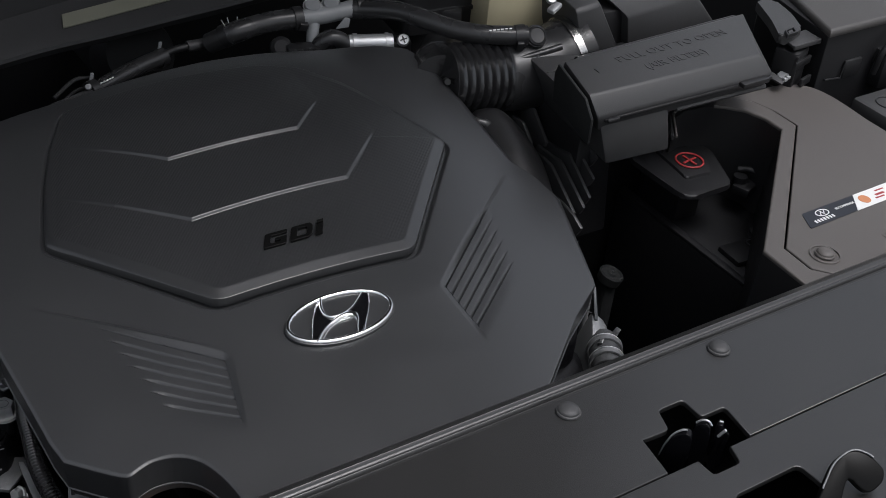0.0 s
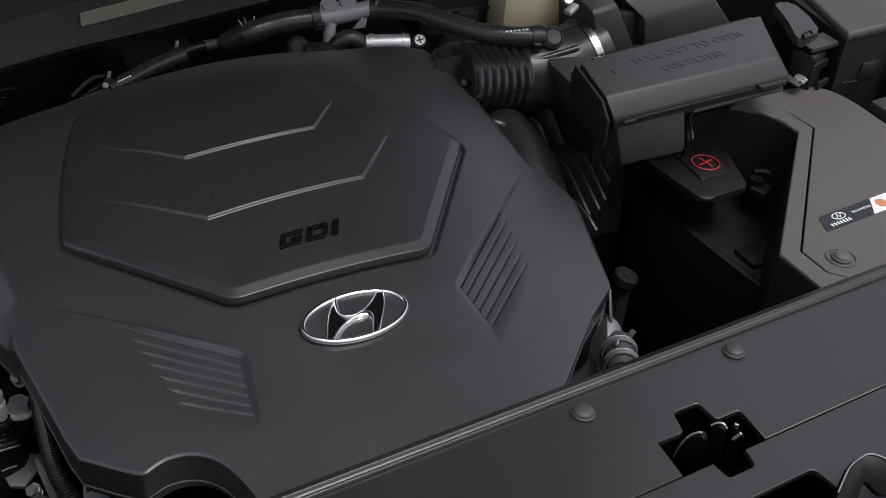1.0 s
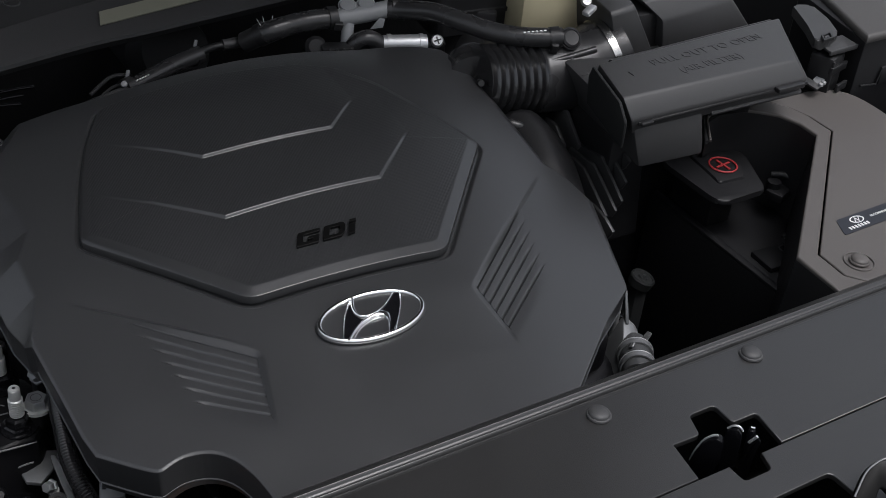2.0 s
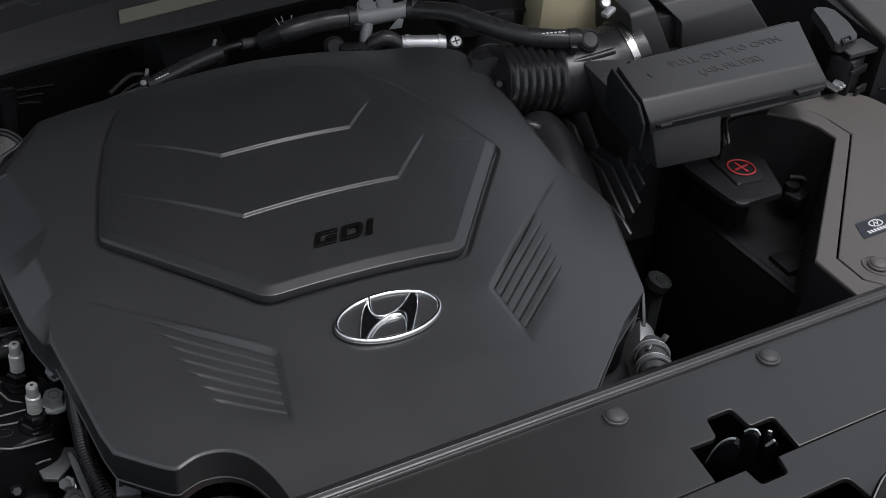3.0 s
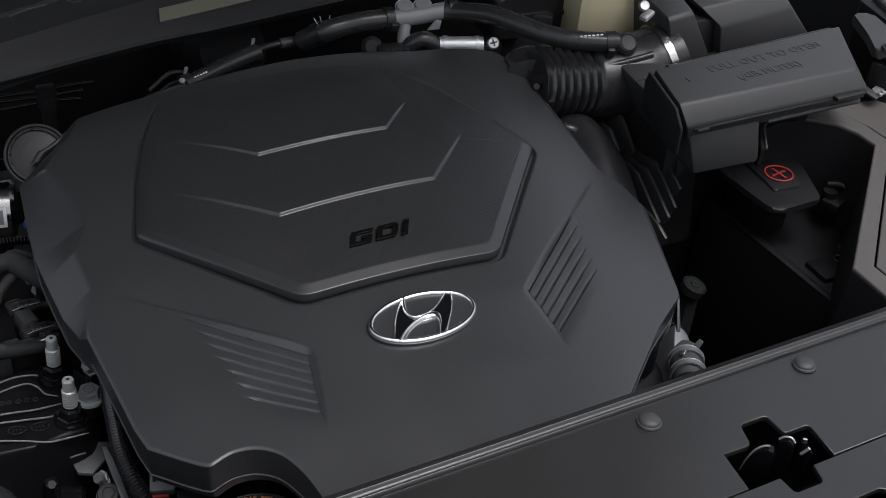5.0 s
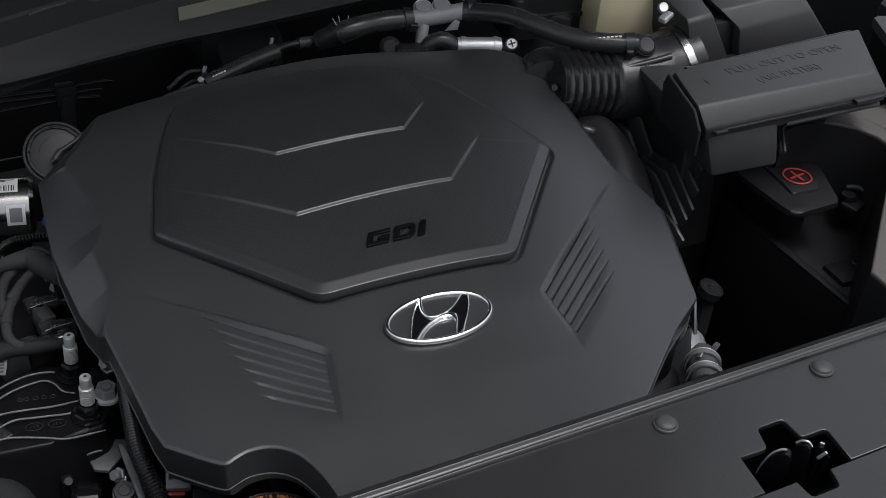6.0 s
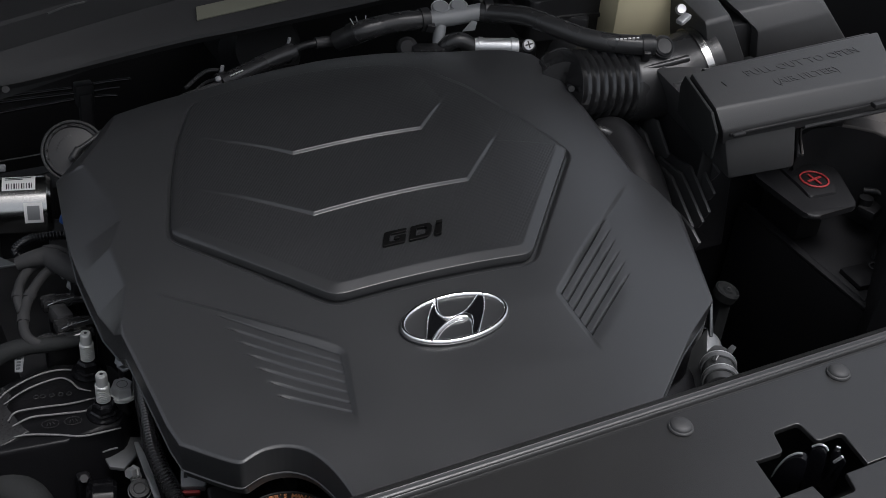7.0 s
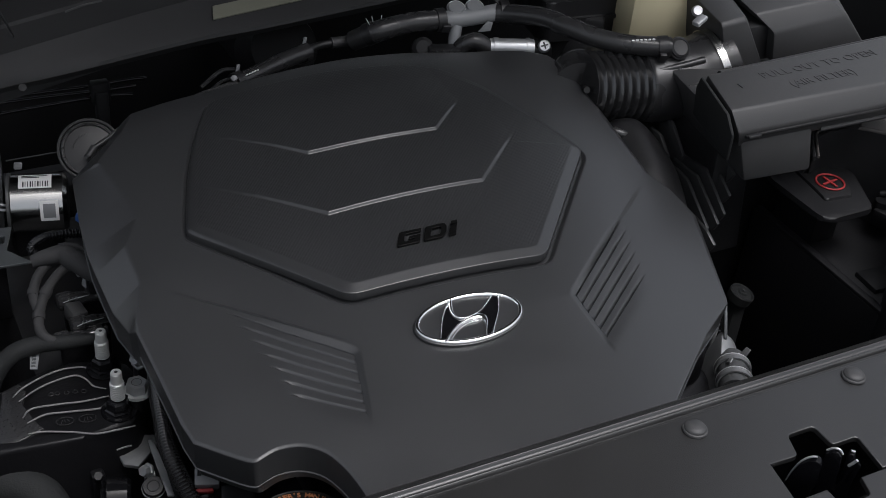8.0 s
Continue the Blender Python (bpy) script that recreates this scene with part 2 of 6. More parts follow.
def fan_mesh(name, outline, centre, height, rings, around, skirt=()):
    """A skin over a star-shaped outline whose height is a function of (x, y); skirt rows (outwards, down) go on past the rim."""
    pts = np.array(outline, float)
    step = np.hypot(*(np.roll(pts, -1, 0) - pts).T)
    rim = []
    for i in range(len(pts)):
        n = max(1, int(round(around * step[i] / step.sum())))
        for k in range(n):
            rim.append(pts[i] + (pts[(i + 1) % len(pts)] - pts[i]) * k / n)
    rim = np.array(rim)
    n = len(rim)
    s = np.linspace(0, 1, rings + 1)[1:] ** 0.8
    xy = centre + s[:, None, None] * (rim - centre)
    z = height(xy[..., 0], xy[..., 1])
    verts = [np.concatenate([xy, z[..., None]], -1).reshape(-1, 3)]
    out = (rim - centre) / np.linalg.norm(rim - centre, axis=1)[:, None]
    for o, down in skirt:
        verts.append(np.concatenate([rim + out * o, (z[-1] - down)[:, None]], 1))
    total = rings + len(skirt)
    verts.append(np.array([[*centre, float(height(np.array([centre[0]]), np.array([centre[1]]))[0])]]))
    verts = np.concatenate(verts)
    i = np.arange(total - 1)[:, None] * n
    k = np.arange(n)[None]
    j = (k + 1) % n
    quads = np.stack([i + k, i + n + k, i + n + j, i + j], -1).reshape(-1, 4)
    tris = np.stack([np.full(n, total * n), np.arange(n), (np.arange(n) + 1) % n], -1)
    me = bpy.data.meshes.new(name)
    me.from_pydata(verts.tolist(), [], quads.tolist() + tris.tolist())
    return me


def slab(points, thick, bevel=0.0008):
    """A flat plate through an ordered ring of points in space, thick across its plane."""
    p = [Vector(q) for q in points]
    n = (p[1] - p[0]).cross(p[2] - p[0]).normalized() * thick / 2
    bm = bmesh.new()
    a, b = [bm.verts.new(q - n) for q in p], [bm.verts.new(q + n) for q in p]
    bm.faces.new(a[::-1])
    bm.faces.new(b)
    for k in range(len(p)):
        j = (k + 1) % len(p)
        bm.faces.new((a[k], a[j], b[j], b[k]))
    if bevel:
        bmesh.ops.bevel(bm, geom=bm.edges[:], offset=bevel, segments=2, affect="EDGES", profile=0.5)
    return bm


# ---- setting ----
part("ground", box((60, 60, 0.05), (0, 0, -0.025), 0), FLOORM)
tagged(bpy.data.objects["ground"], "grey concrete floor under the car", "floor", kind="structure")
part("bay_floor", box((1.7, 1.25, 0.02), (0.1, 0.27, 0.46), 0.002), PIT)
tagged(bpy.data.objects["bay_floor"], "black splash tray below the engine", "tray", kind="structure")
part("wall_firewall", box((1.7, 0.03, 0.50), (0.1, 0.90, 0.70), 0.004), PIT)
tagged(bpy.data.objects["wall_firewall"], "black bulkhead behind the engine", "bulkhead", kind="structure")
for nm, x, y, deep in (("wall_left", -0.475, 0.375, 1.05), ("wall_right", 1.02, 0.25, 1.3)):
    part(nm, box((0.03, deep, 0.46), (x, y, 0.69), 0.004), PIT)
    tagged(bpy.data.objects[nm], "black inner wing of the engine bay", "wing", kind="structure")
part("wall_front", box((1.7, 0.012, 0.42), (0.1, -0.170, 0.70), 0.004), PIT)
tagged(bpy.data.objects["wall_front"], "black radiator support below the front panel", "support", kind="structure")


bonnet = part("wall_bonnet", box((1.22, 1.12, 0.03), (0.060, 0.36, 1.52), 0.01, (-52, 0, 0)), LINER)
tagged(bonnet, "raised bonnet with dark padded underside over the bay", "bonnet", kind="structure")


# ---- engine cover ----
def skin(x, y):
    """The crowned shape of the cover, rising to the rear."""
    return 0.95 + 0.12 * y - 0.5 * (x - 0.03) ** 2


# rim of the cover: x, y, drop of the edge below the crown, width of its chamfer
EDGE_DROP, EDGE_WIDE = 0.0007, 0.0022
BACK_LEFT = [(-0.093, 0.385, 0.005, 0.010), (-0.136, 0.388, 0.006, 0.010), (-0.176, 0.390, 0.010, 0.012), (-0.202, 0.364, 0.017, 0.020), (-0.242, 0.330, 0.016, 0.024)]
LEFT = [(-0.251, 0.269, 0.017, 0.046), (-0.254, 0.234, 0.018, 0.050), (-0.254, 0.206, 0.018, 0.0295), (-0.253, 0.155, 0.016, 0.0275), (-0.249, 0.120, 0.008, 0.0075)]
LEFT += [(x, y, EDGE_DROP, EDGE_WIDE) for x, y in ((-0.2455, 0.110), (-0.2428, 0.046), (-0.2415, 0.006), (-0.2385, -0.0155))]
# round notch beside the oil filler
FRONT = [(-0.2215, -0.037), (-0.2055, -0.0560), (-0.1990, -0.0548), (-0.1920, -0.0535), (-0.1845, -0.0530), (-0.1687, -0.0580), (-0.1558, -0.0704), (-0.1495, -0.0860), (-0.1455, -0.102), (-0.143, -0.128), (-0.142, -0.150)]
FRONT = [(*p, EDGE_DROP, EDGE_WIDE) for p in rounded(FRONT, 0.5, 3, False)]
FRONT += [(x, y, 0.0003, 0.0012) for x, y in ((0.0, -0.150), (0.098, -0.150), (0.200, -0.067), (0.250, -0.033), (0.254, -0.026))]
RIGHT = [(0.312, 0.099, 0.005, 0.007), (0.309, 0.135, 0.005, 0.007), (0.298, 0.162, 0.005, 0.008), (0.312, 0.284, 0.005, 0.010)]
BACK = [(0.321, 0.360), (0.306, 0.386), (0.270, 0.392), (0.212, 0.396), (0.121, 0.401), (0.055, 0.400), (-0.042, 0.390)]
RIM = BACK_LEFT + LEFT + FRONT + RIGHT + [(x, y, 0.006, 0.012) for x, y in BACK]
# rim of the insert: x, y, share of the broad bevel
PANEL_RIM = [(-0.081, 0.056, 1.0), (0.101, 0.046, 1.0), (0.2276, 0.188, 0.85), (0.2246, 0.200, 0.75), (0.2040, 0.249, 0.5), (0.176, 0.303, 0.25), (0.140, 0.340, 0.0),
             (0.100, 0.352, 0.0), (0.013, 0.358, 0.0), (-0.104, 0.350, 0.0), (-0.132, 0.305, 0.1), (-0.154, 0.257, 0.2), (-0.176, 0.194, 0.4), (-0.175, 0.186, 0.5)]
PANEL_RIM = [tuple(p) for p in rounded(PANEL_RIM, 0.011, 4)]
# side vents: inner ends, outer ends (first and last blade), blades
VENT_R = ((0.1068, 0.0021), (0.1054, -0.0597), (0.2142, 0.0908), (0.1853, -0.0002), 6)
VENT_L = ((-0.0994, 0.0047), (-0.1158, -0.0623), (-0.1782, 0.0936), (-0.1593, -0.0258), 7)
CHEVRONS = ([(-0.121, 0.2955), (-0.0483, 0.2295), (0.0835, 0.2290), (0.1290, 0.2715)], [(-0.150, 0.2345), (-0.0620, 0.1484), (0.0920, 0.1480), (0.158, 0.2105)])


def vent_place(x, y, vent):
    """Shares along (u) and across (v) the blades of a vent."""
    a0, a1, b0, b1, _ = vent
    flip = 1.0 if b0[0] > 0 else -1.0

    def off(v):
        ax, ay = a0[0] + (a1[0] - a0[0]) * v, a0[1] + (a1[1] - a0[1]) * v
        bx, by = b0[0] + (b1[0] - b0[0]) * v, b0[1] + (b1[1] - b0[1]) * v
        return ((bx - ax) * (y - ay) - (by - ay) * (x - ax)) * flip, ax, ay, bx - ax, by - ay

    low, high = np.full(x.shape, -0.6), np.full(x.shape, 1.5)
    for _ in range(22):
        mid = (low + high) / 2
        f = off(mid)[0]
        up = f < 0
        low, high = np.where(up, mid, low), np.where(up, high, mid)
    v = (low + high) / 2
    _, ax, ay, dx, dy = off(v)
    return ((x - ax) * dx + (y - ay) * dy) / (dx * dx + dy * dy), v


def vent_recess(u, v):
    """Depth of the sunk field that the blades stand in."""
    inner = smoothstep((u + 0.07) / 0.09)
    outer = 1 - smoothstep((u - 0.45) / 0.55)
    return 0.0026 * inner * outer * smoothstep((v + 0.12) / 0.12) * (1 - smoothstep((v - 0.6) / 0.5))


def vent_depth(x, y, vent):
    u, v = vent_place(x, y, vent)
    hit = (u > -0.2) & (u < 1.2)
    under = smoothstep((u + 0.004) / 0.02) * (1 - smoothstep((u - 0.90) / 0.03)) * smoothstep((v + 0.006) / 0.02) * (1 - smoothstep((v - 0.90) / 0.03))
    return np.where(hit, vent_recess(u, v) + 0.006 * under, 0)


def vent_mesh(name, vent):
    """The blades: each rises slowly from its slot and ends in a sharp edge."""
    a0, a1, b0, b1, blades = vent
    us = np.linspace(0.0, 0.985, 60)
    wide = 0.15 if b0[0] > 0 else 0.10
    steps = np.array([0.0, 0.01, wide, wide + 0.012, wide + 0.04, 0.35, 0.72, 0.78, 0.84, 0.91, 0.97, 0.99])
    depth = np.array([1.0, 2.8, 2.8, 0.0, 0.0, 0.0, 0.0, 0.04, 0.16, 0.55, 0.95, 1.0])
    vs = np.concatenate([(k + steps) / blades for k in range(blades)] + [[1.0]])
    dp = np.concatenate([np.tile(depth, blades - 1), depth[:6], np.zeros(len(depth) - 6), [0.0]])
    u, v = np.meshgrid(us, vs)
    ax, ay = a0[0] + (a1[0] - a0[0]) * v, a0[1] + (a1[1] - a0[1]) * v
    bx, by = b0[0] + (b1[0] - b0[0]) * v, b0[1] + (b1[1] - b0[1]) * v
    x, y = ax + (bx - ax) * u, ay + (by - ay) * u
    fade = (1 - smoothstep((u - 0.70) / 0.27)) * smoothstep(u / 0.012)
    z = skin(x, y) + 0.00015 - vent_recess(u, v) - (0.0019 if b0[0] > 0 else 0.0017) * dp[:, None] * fade
    n, m = u.shape
    i = np.arange(n - 1)[:, None] * m + np.arange(m - 1)[None]
    quads = np.stack([i, i + 1, i + m + 1, i + m], -1).reshape(-1, 4)
    me = bpy.data.meshes.new(name)
    me.from_pydata(np.stack([x, y, z], -1).reshape(-1, 3).tolist(), [], (quads if b0[0] < 0 else quads[:, ::-1]).tolist())
    return me


def nearest_rim(x, y, rim):
    best = np.full(x.shape, 9.0)
    values = [np.zeros(x.shape) for _ in rim[0][2:]]
    for a, b in zip(rim, rim[1:] + rim[:1]):
        d, t, _ = segment_distance(x, y, a, b)
        near = d < best
        best = np.where(near, d, best)
        values = [np.where(near, a[2 + k] + (b[2 + k] - a[2 + k]) * t, v) for k, v in enumerate(values)]
    return best, values


def cover_height(x, y):
    z = skin(x, y)
    best, (drop, wide) = nearest_rim(x, y, RIM)
    u = np.clip(1 - best / wide, 0, 1)
    z = z - drop * np.where(u < 0.16, u * u / 0.32, u - 0.08) / 0.92
    z = z - vent_depth(x, y, VENT_R) - vent_depth(x, y, VENT_L)
    # soft folds that run on from the vents
    for a, b, amount in (((0.110, 0.010), (0.275, 0.145), 0.0030), ((-0.215, 0.139), (-0.099, 0.014), 0.0026), ((0.1070, 0.004), (0.1050, -0.074), 0.0012)):
        d, t, side = segment_distance(x, y, a, b)
        out = side < 0 if a[0] > 0 else side > 0
        fade = smoothstep(np.minimum(t, 1 - t) / 0.25)
        z = z - amount * fade * np.where(out, np.exp(-d / 0.022) * smoothstep(d / 0.0045), 0)
    # the back of the cover falls away behind the insert
    fall = np.clip(y - 0.325, 0, 1)
    z = z - 2.5 * fall ** 2 * smoothstep((0.29 - x) / 0.11)
    # groove that the insert sits in
    best, (front,) = nearest_rim(x, y, PANEL_RIM)
    return z - (0.002 + 0.0026 * front) * (1 - smoothstep((best - 0.0009 - 0.0008 * front) / (0.0031 + 0.0022 * front)))


def bevel_shape(v):
    v = np.clip(v, 0, 1.1)
    return np.where(v < 0.9, v, 1 - 2.5 * (1.1 - v) ** 2)


def insert_height(x, y):
    best, (front,) = nearest_rim(x, y, PANEL_RIM)
    base = 0.0010 + 0.0053 * front
    soft = 0.32 * bevel_shape(best / 0.0022) + 0.68 * smoothstep(best / 0.09)
    z = skin(x, y) + base + (0.0086 - base) * (soft + (bevel_shape(best / 0.0096) - soft) * front)
    fall = np.clip(y - 0.325, 0, 1)
    z = z - 2.5 * fall ** 2 * smoothstep((0.29 - x) / 0.11)
    for line in CHEVRONS:
        best = np.full(x.shape, 9.0)
        high = np.zeros(x.shape)
        side = np.zeros(x.shape)
        for k, (a, b) in enumerate(zip(line, line[1:])):
            d, t, sd = segment_distance(x, y, a, b)
            near = d < best
            best = np.where(near, d, best)
            side = np.where(near, sd, side)
            along = np.clip((x - a[0]) / (b[0] - a[0]), 0, 1)
            high = np.where(near, (along ** 0.7, np.ones_like(t), 1 - along ** 2)[k], high)
        z = z + np.where(side > 0, 0.0025 * high * smoothstep(best / 0.0023) * np.exp(-best / 0.070), 0)
    return z


def plain_share(x, y):
    """Where the insert carries no weave: on its bevel and the chevron steps."""
    best, (front,) = nearest_rim(x, y, PANEL_RIM)
    w = smoothstep((best - 0.003 - 0.008 * front) / 0.002) * 0.92 + 0.08
    for line in CHEVRONS:
        for a, b in zip(line, line[1:]):
            d, _, sd = segment_distance(x, y, a, b)
            w = np.where((sd > 0) & (d < 0.004), w * 0.06, w)
    return w


cover = thing("engine_cover", (0.03, 0.15, 0.80), "matt dark grey plastic engine cover with raised hexagonal panel", "engine cover")
part("body", fan_mesh("body", [r[:2] for r in RIM], np.array((0.03, 0.17)), cover_height, 380, 1700,
                      ((0.0003, 0.0006), (0.0003, 0.0015), (-0.0026, 0.0280), (-0.0019, 0.0284), (-0.0016, 0.0289), (-0.0020, 0.0294), (-0.005, 0.0298), (-0.008, 0.040))), COVER, cover, smooth=50)
insert = fan_mesh("insert_panel", [r[:2] for r in PANEL_RIM], np.array((0.03, 0.20)), insert_height, 220, 1200, ((0.0003, 0.0006), (0.0004, 0.007),))
for vent in (VENT_R, VENT_L):
    part("vent", vent_mesh("vent", vent), COVER, cover, "louvred vent with six blades", smooth=30)
co = np.array([v.co[:] for v in insert.vertices])
insert.attributes.new("weave", "FLOAT", "POINT").data.foreach_set("value", plain_share(co[:, 0], co[:, 1]).astype(np.float32))
part("insert_panel", insert, WEAVE, cover, "carbon-weave textured panel with two chevron steps", smooth=50)


def on_cover(x, y, up=0.0, turn=0.0):
    """A pose on the crown of the cover, with its x along the car's width."""
    slope = math.atan2(skin(x, y + 0.01) - skin(x, y - 0.01), 0.02)
    lean = math.atan2(skin(x + 0.01, y) - skin(x - 0.01, y), 0.02)
    return Matrix.Translation((x, y, skin(x, y))) @ pose(0, 0, 0, math.degrees(slope), -math.degrees(lean), turn) @ Matrix.Translation((0, 0, up))


def slanted(s0, width, outlines):
    """A wide slanted letter whose outlines run 0 to 1 upwards; s0 is its start along the baseline."""
    m = on_cover(-0.0234, 0.0897, 0.0, -3.5)
    shape = [[((s0 + width * x) + 0.50 * 0.0160 * y, 0.0160 * y) for x, y in o] for o in outlines]
    return plate(shape, 0.0108, 0.0026, 0.0003, m)


LETTER_G = [rounded([(1, 1), (0.0, 1.0), (0.0, 0.0), (1, 0), (1, 0.57), (0.46, 0.57), (0.46, 0.37), (0.74, 0.37), (0.74, 0.24), (0.28, 0.24), (0.28, 0.77), (1, 0.77)], 0.10, 4)]
LETTER_D = [rounded([(0, 0), (0.86, 0), (1.0, 0.25), (1.0, 0.75), (0.86, 1), (0, 1)], 0.10, 4), rounded([(0.29, 0.23), (0.68, 0.23), (0.75, 0.36), (0.75, 0.66), (0.68, 0.78), (0.29, 0.78)], 0.05, 3)]
LETTER_I = [[(0, 0), (1, 0), (1, 0.70), (0, 0.70)], [(0, 0.83), (1, 0.83), (1, 1.02), (0, 1.02)]]
for s0, width, outlines in ((0.0, 0.0212, LETTER_G), (0.0246, 0.0208, LETTER_D), (0.0488, 0.0064, LETTER_I)):
    part("letter", slanted(s0, width, outlines), LETTER, cover, "gloss black raised letter")


def strip_band(points, m, high=0.003):
    """A rounded chrome band whose rows are (x, y, half width across)."""
    bm = bmesh.new()
    line = curve_points(points, 8)
    rows = []
    for i, p in enumerate(line):
        d = line[min(i + 1, len(line) - 1)] - line[max(i - 1, 0)]
        d = Vector((d.x, d.y)).normalized()
        side = Vector((-d.y, d.x))
        row = []
        for k in range(7):
            u = -1 + 2 * k / 6
            q = Vector((p.x, p.y)) + side * u * p.z
            row.append(bm.verts.new((q.x, q.y, 0.0022 + high * math.sqrt(max(0.0, 1 - u * u)) ** 0.8)))
        rows.append(row)
    for a, b in zip(rows, rows[1:]):
        for k in range(6):
            bm.faces.new((a[k], a[k + 1], b[k + 1], b[k]))
    bm.transform(m)
    return bm


EA, EB, ET = 0.0478, 0.0266, -1.1
M_OVAL = on_cover(0.001, -0.0002, 0.0, ET)
M_EMB = on_cover(0.0, 0.0)
emblem = part("emblem", plate([[(EA * 1.022 * math.cos(a), EB * 1.03 * math.sin(a)) for a in np.linspace(0, 2 * math.pi, 64, endpoint=False)]], 0.0022, 0.003, 0.0008, M_OVAL), COVER, cover, "dark oval badge base")
ring = bmesh.new()
rows = []
for k in range(120):
    a = 2 * math.pi * k / 120
    c, s = math.cos(a), math.sin(a)
    wide = 0.0018 + 0.0006 * abs(s)
    rows.append([ring.verts.new(((EA - wide + wide * math.cos(b)) * c, (EB - wide + wide * math.cos(b)) * s, 0.0026 + 0.0022 * math.sin(b))) for b in np.linspace(0, 2 * math.pi, 12, endpoint=False)])
for k in range(120):
    for j in range(12):
        ring.faces.new((rows[k][j], rows[(k + 1) % 120][j], rows[(k + 1) % 120][(j + 1) % 12], rows[k][(j + 1) % 12]))
ring.transform(M_OVAL)
part("ring", ring, CHROME, emblem, "chrome oval ring")
BAND_A = [(-0.0055, 0.0223), (-0.0135, 0.0150), (-0.0228, 0.0030), (-0.0340, -0.0170)]
BAND_B = [(-0.0050, 0.0232), (-0.0092, 0.0138), (-0.0103, 0.0060), (-0.0074, 0.0006), (0.0016, -0.0003), (0.0144, 0.0038), (0.0308, 0.0160)]
BAND_C = [(-0.0305, -0.0192), (-0.0190, -0.0096), (-0.0070, -0.0037), (0.0037, -0.0014), (0.0112, -0.0034), (0.0117, -0.0099), (0.0074, -0.0178), (0.0038, -0.0252)]
BAND_D = [(0.0350, 0.0158), (0.0322, 0.0077), (0.0262, -0.0029), (0.0170, -0.0148), (0.0082, -0.0252)]
field = BAND_A + BAND_C + BAND_D[::-1] + BAND_B[::-1]
part("field", plate([field], 0.0032, 0.0016, 0, M_EMB), GLOSS, emblem, "gloss black field between the bands")
for line, w in ((BAND_A, (0.0010, 0.0008, 0.0007, 0.0006)), (BAND_B, (0.0016, 0.0018, 0.0013, 0.0008, 0.0006, 0.0006, 0.0008)),
                (BAND_C, (0.0016, 0.0015, 0.0017, 0.0025, 0.0036, 0.0017, 0.0009, 0.0007)), (BAND_D, (0.0009, 0.0007, 0.0007, 0.0009, 0.0017))):
    part("bar", strip_band([(*p, h) for p, h in zip(line, w)], M_EMB), CHROME, emblem)
part("bar", strip_band([(-0.0262, -0.0190, 0.0005), (-0.0146, -0.0101, 0.0005), (-0.0031, -0.0060, 0.0005), (0.0060, -0.0062, 0.0004)], M_EMB, 0.0016), CHROME, emblem)


# ---- front panels ----
ZP = 0.940
rear = thing("radiator_top_panel", (0.1, -0.2, ZP - 0.01), "dark grey plastic panel over the radiator with raised rear lip", "panel")
CUT = [(-0.75, -0.259), (0.134, -0.259), (0.140, -0.223), (0.166, -0.224), (0.173, -0.203), (0.199, -0.203), (0.199, -0.225), (0.224, -0.225), (0.219, -0.259), (0.98, -0.259), (0.98, -0.156), (-0.75, -0.156)]
CUT = CUT[:2] + [tuple(p) for p in rounded(CUT[2:9], 0.004, 3, False)] + CUT[9:]
part("plate", plate([CUT], ZP, 0.005, 0.0008), PANEL, rear)
lip = bmesh.new()
prof = [(-0.1570, ZP - 0.0008), (-0.1536, ZP - 0.0006), (-0.1531, ZP + 0.0012), (-0.1526, ZP + 0.0026), (-0.1519, ZP + 0.0030), (-0.1512, ZP + 0.0025), (-0.1502, ZP + 0.0012), (-0.1482, ZP + 0.0012), (-0.1470, ZP + 0.0024),
        (-0.1463, ZP + 0.0038), (-0.1456, ZP + 0.0042), (-0.1449, ZP + 0.0037), (-0.1440, ZP + 0.0024), (-0.1400, ZP + 0.0004), (-0.1366, ZP - 0.0014), (-0.1357, ZP - 0.0030), (-0.1356, ZP - 0.0042), (-0.1385, ZP - 0.0042), (-0.1420, ZP - 0.0042), (-0.1570, ZP - 0.006)]
cols = []
for k in range(41):
    x = -0.75 + 1.73 * k / 40
    cols.append([lip.verts.new((x, y, z)) for y, z in prof])
for a, b in zip(cols, cols[1:]):
    for k in range(len(prof)):
        lip.faces.new((a[k], a[(k + 1) % len(prof)], b[(k + 1) % len(prof)], b[k]))
lip.faces.new(cols[0])
lip.faces.new(cols[-1][::-1])
part("lip", lip, PANEL, rear, "double-beaded rear lip", smooth=50)
fore = thing("grille_top_panel", (0.1, -0.35, ZP - 0.01), "dark grey plastic panel above the grille with latch openings", "panel")
NOTCH = [tuple(p) for p in rounded([(0.1635, -0.2600), (0.164, -0.277), (0.191, -0.277), (0.1965, -0.2600)], 0.004, 3, False)]
NOTCH = [(-0.75, -0.2600)] + NOTCH + [(0.98, -0.2600), (0.98, -0.50), (-0.75, -0.50)]
HOLE = rounded([(0.162, -0.300), (0.230, -0.300), (0.232, -0.350), (0.155, -0.350)], 0.006)
part("plate", plate([NOTCH, HOLE], ZP - 0.0004, 0.005, 0.0008), PANEL, fore)
part("nose", box((1.73, 0.05, 0.20), (0.115, -0.527, ZP - 0.105), 0.015), PANEL, fore)


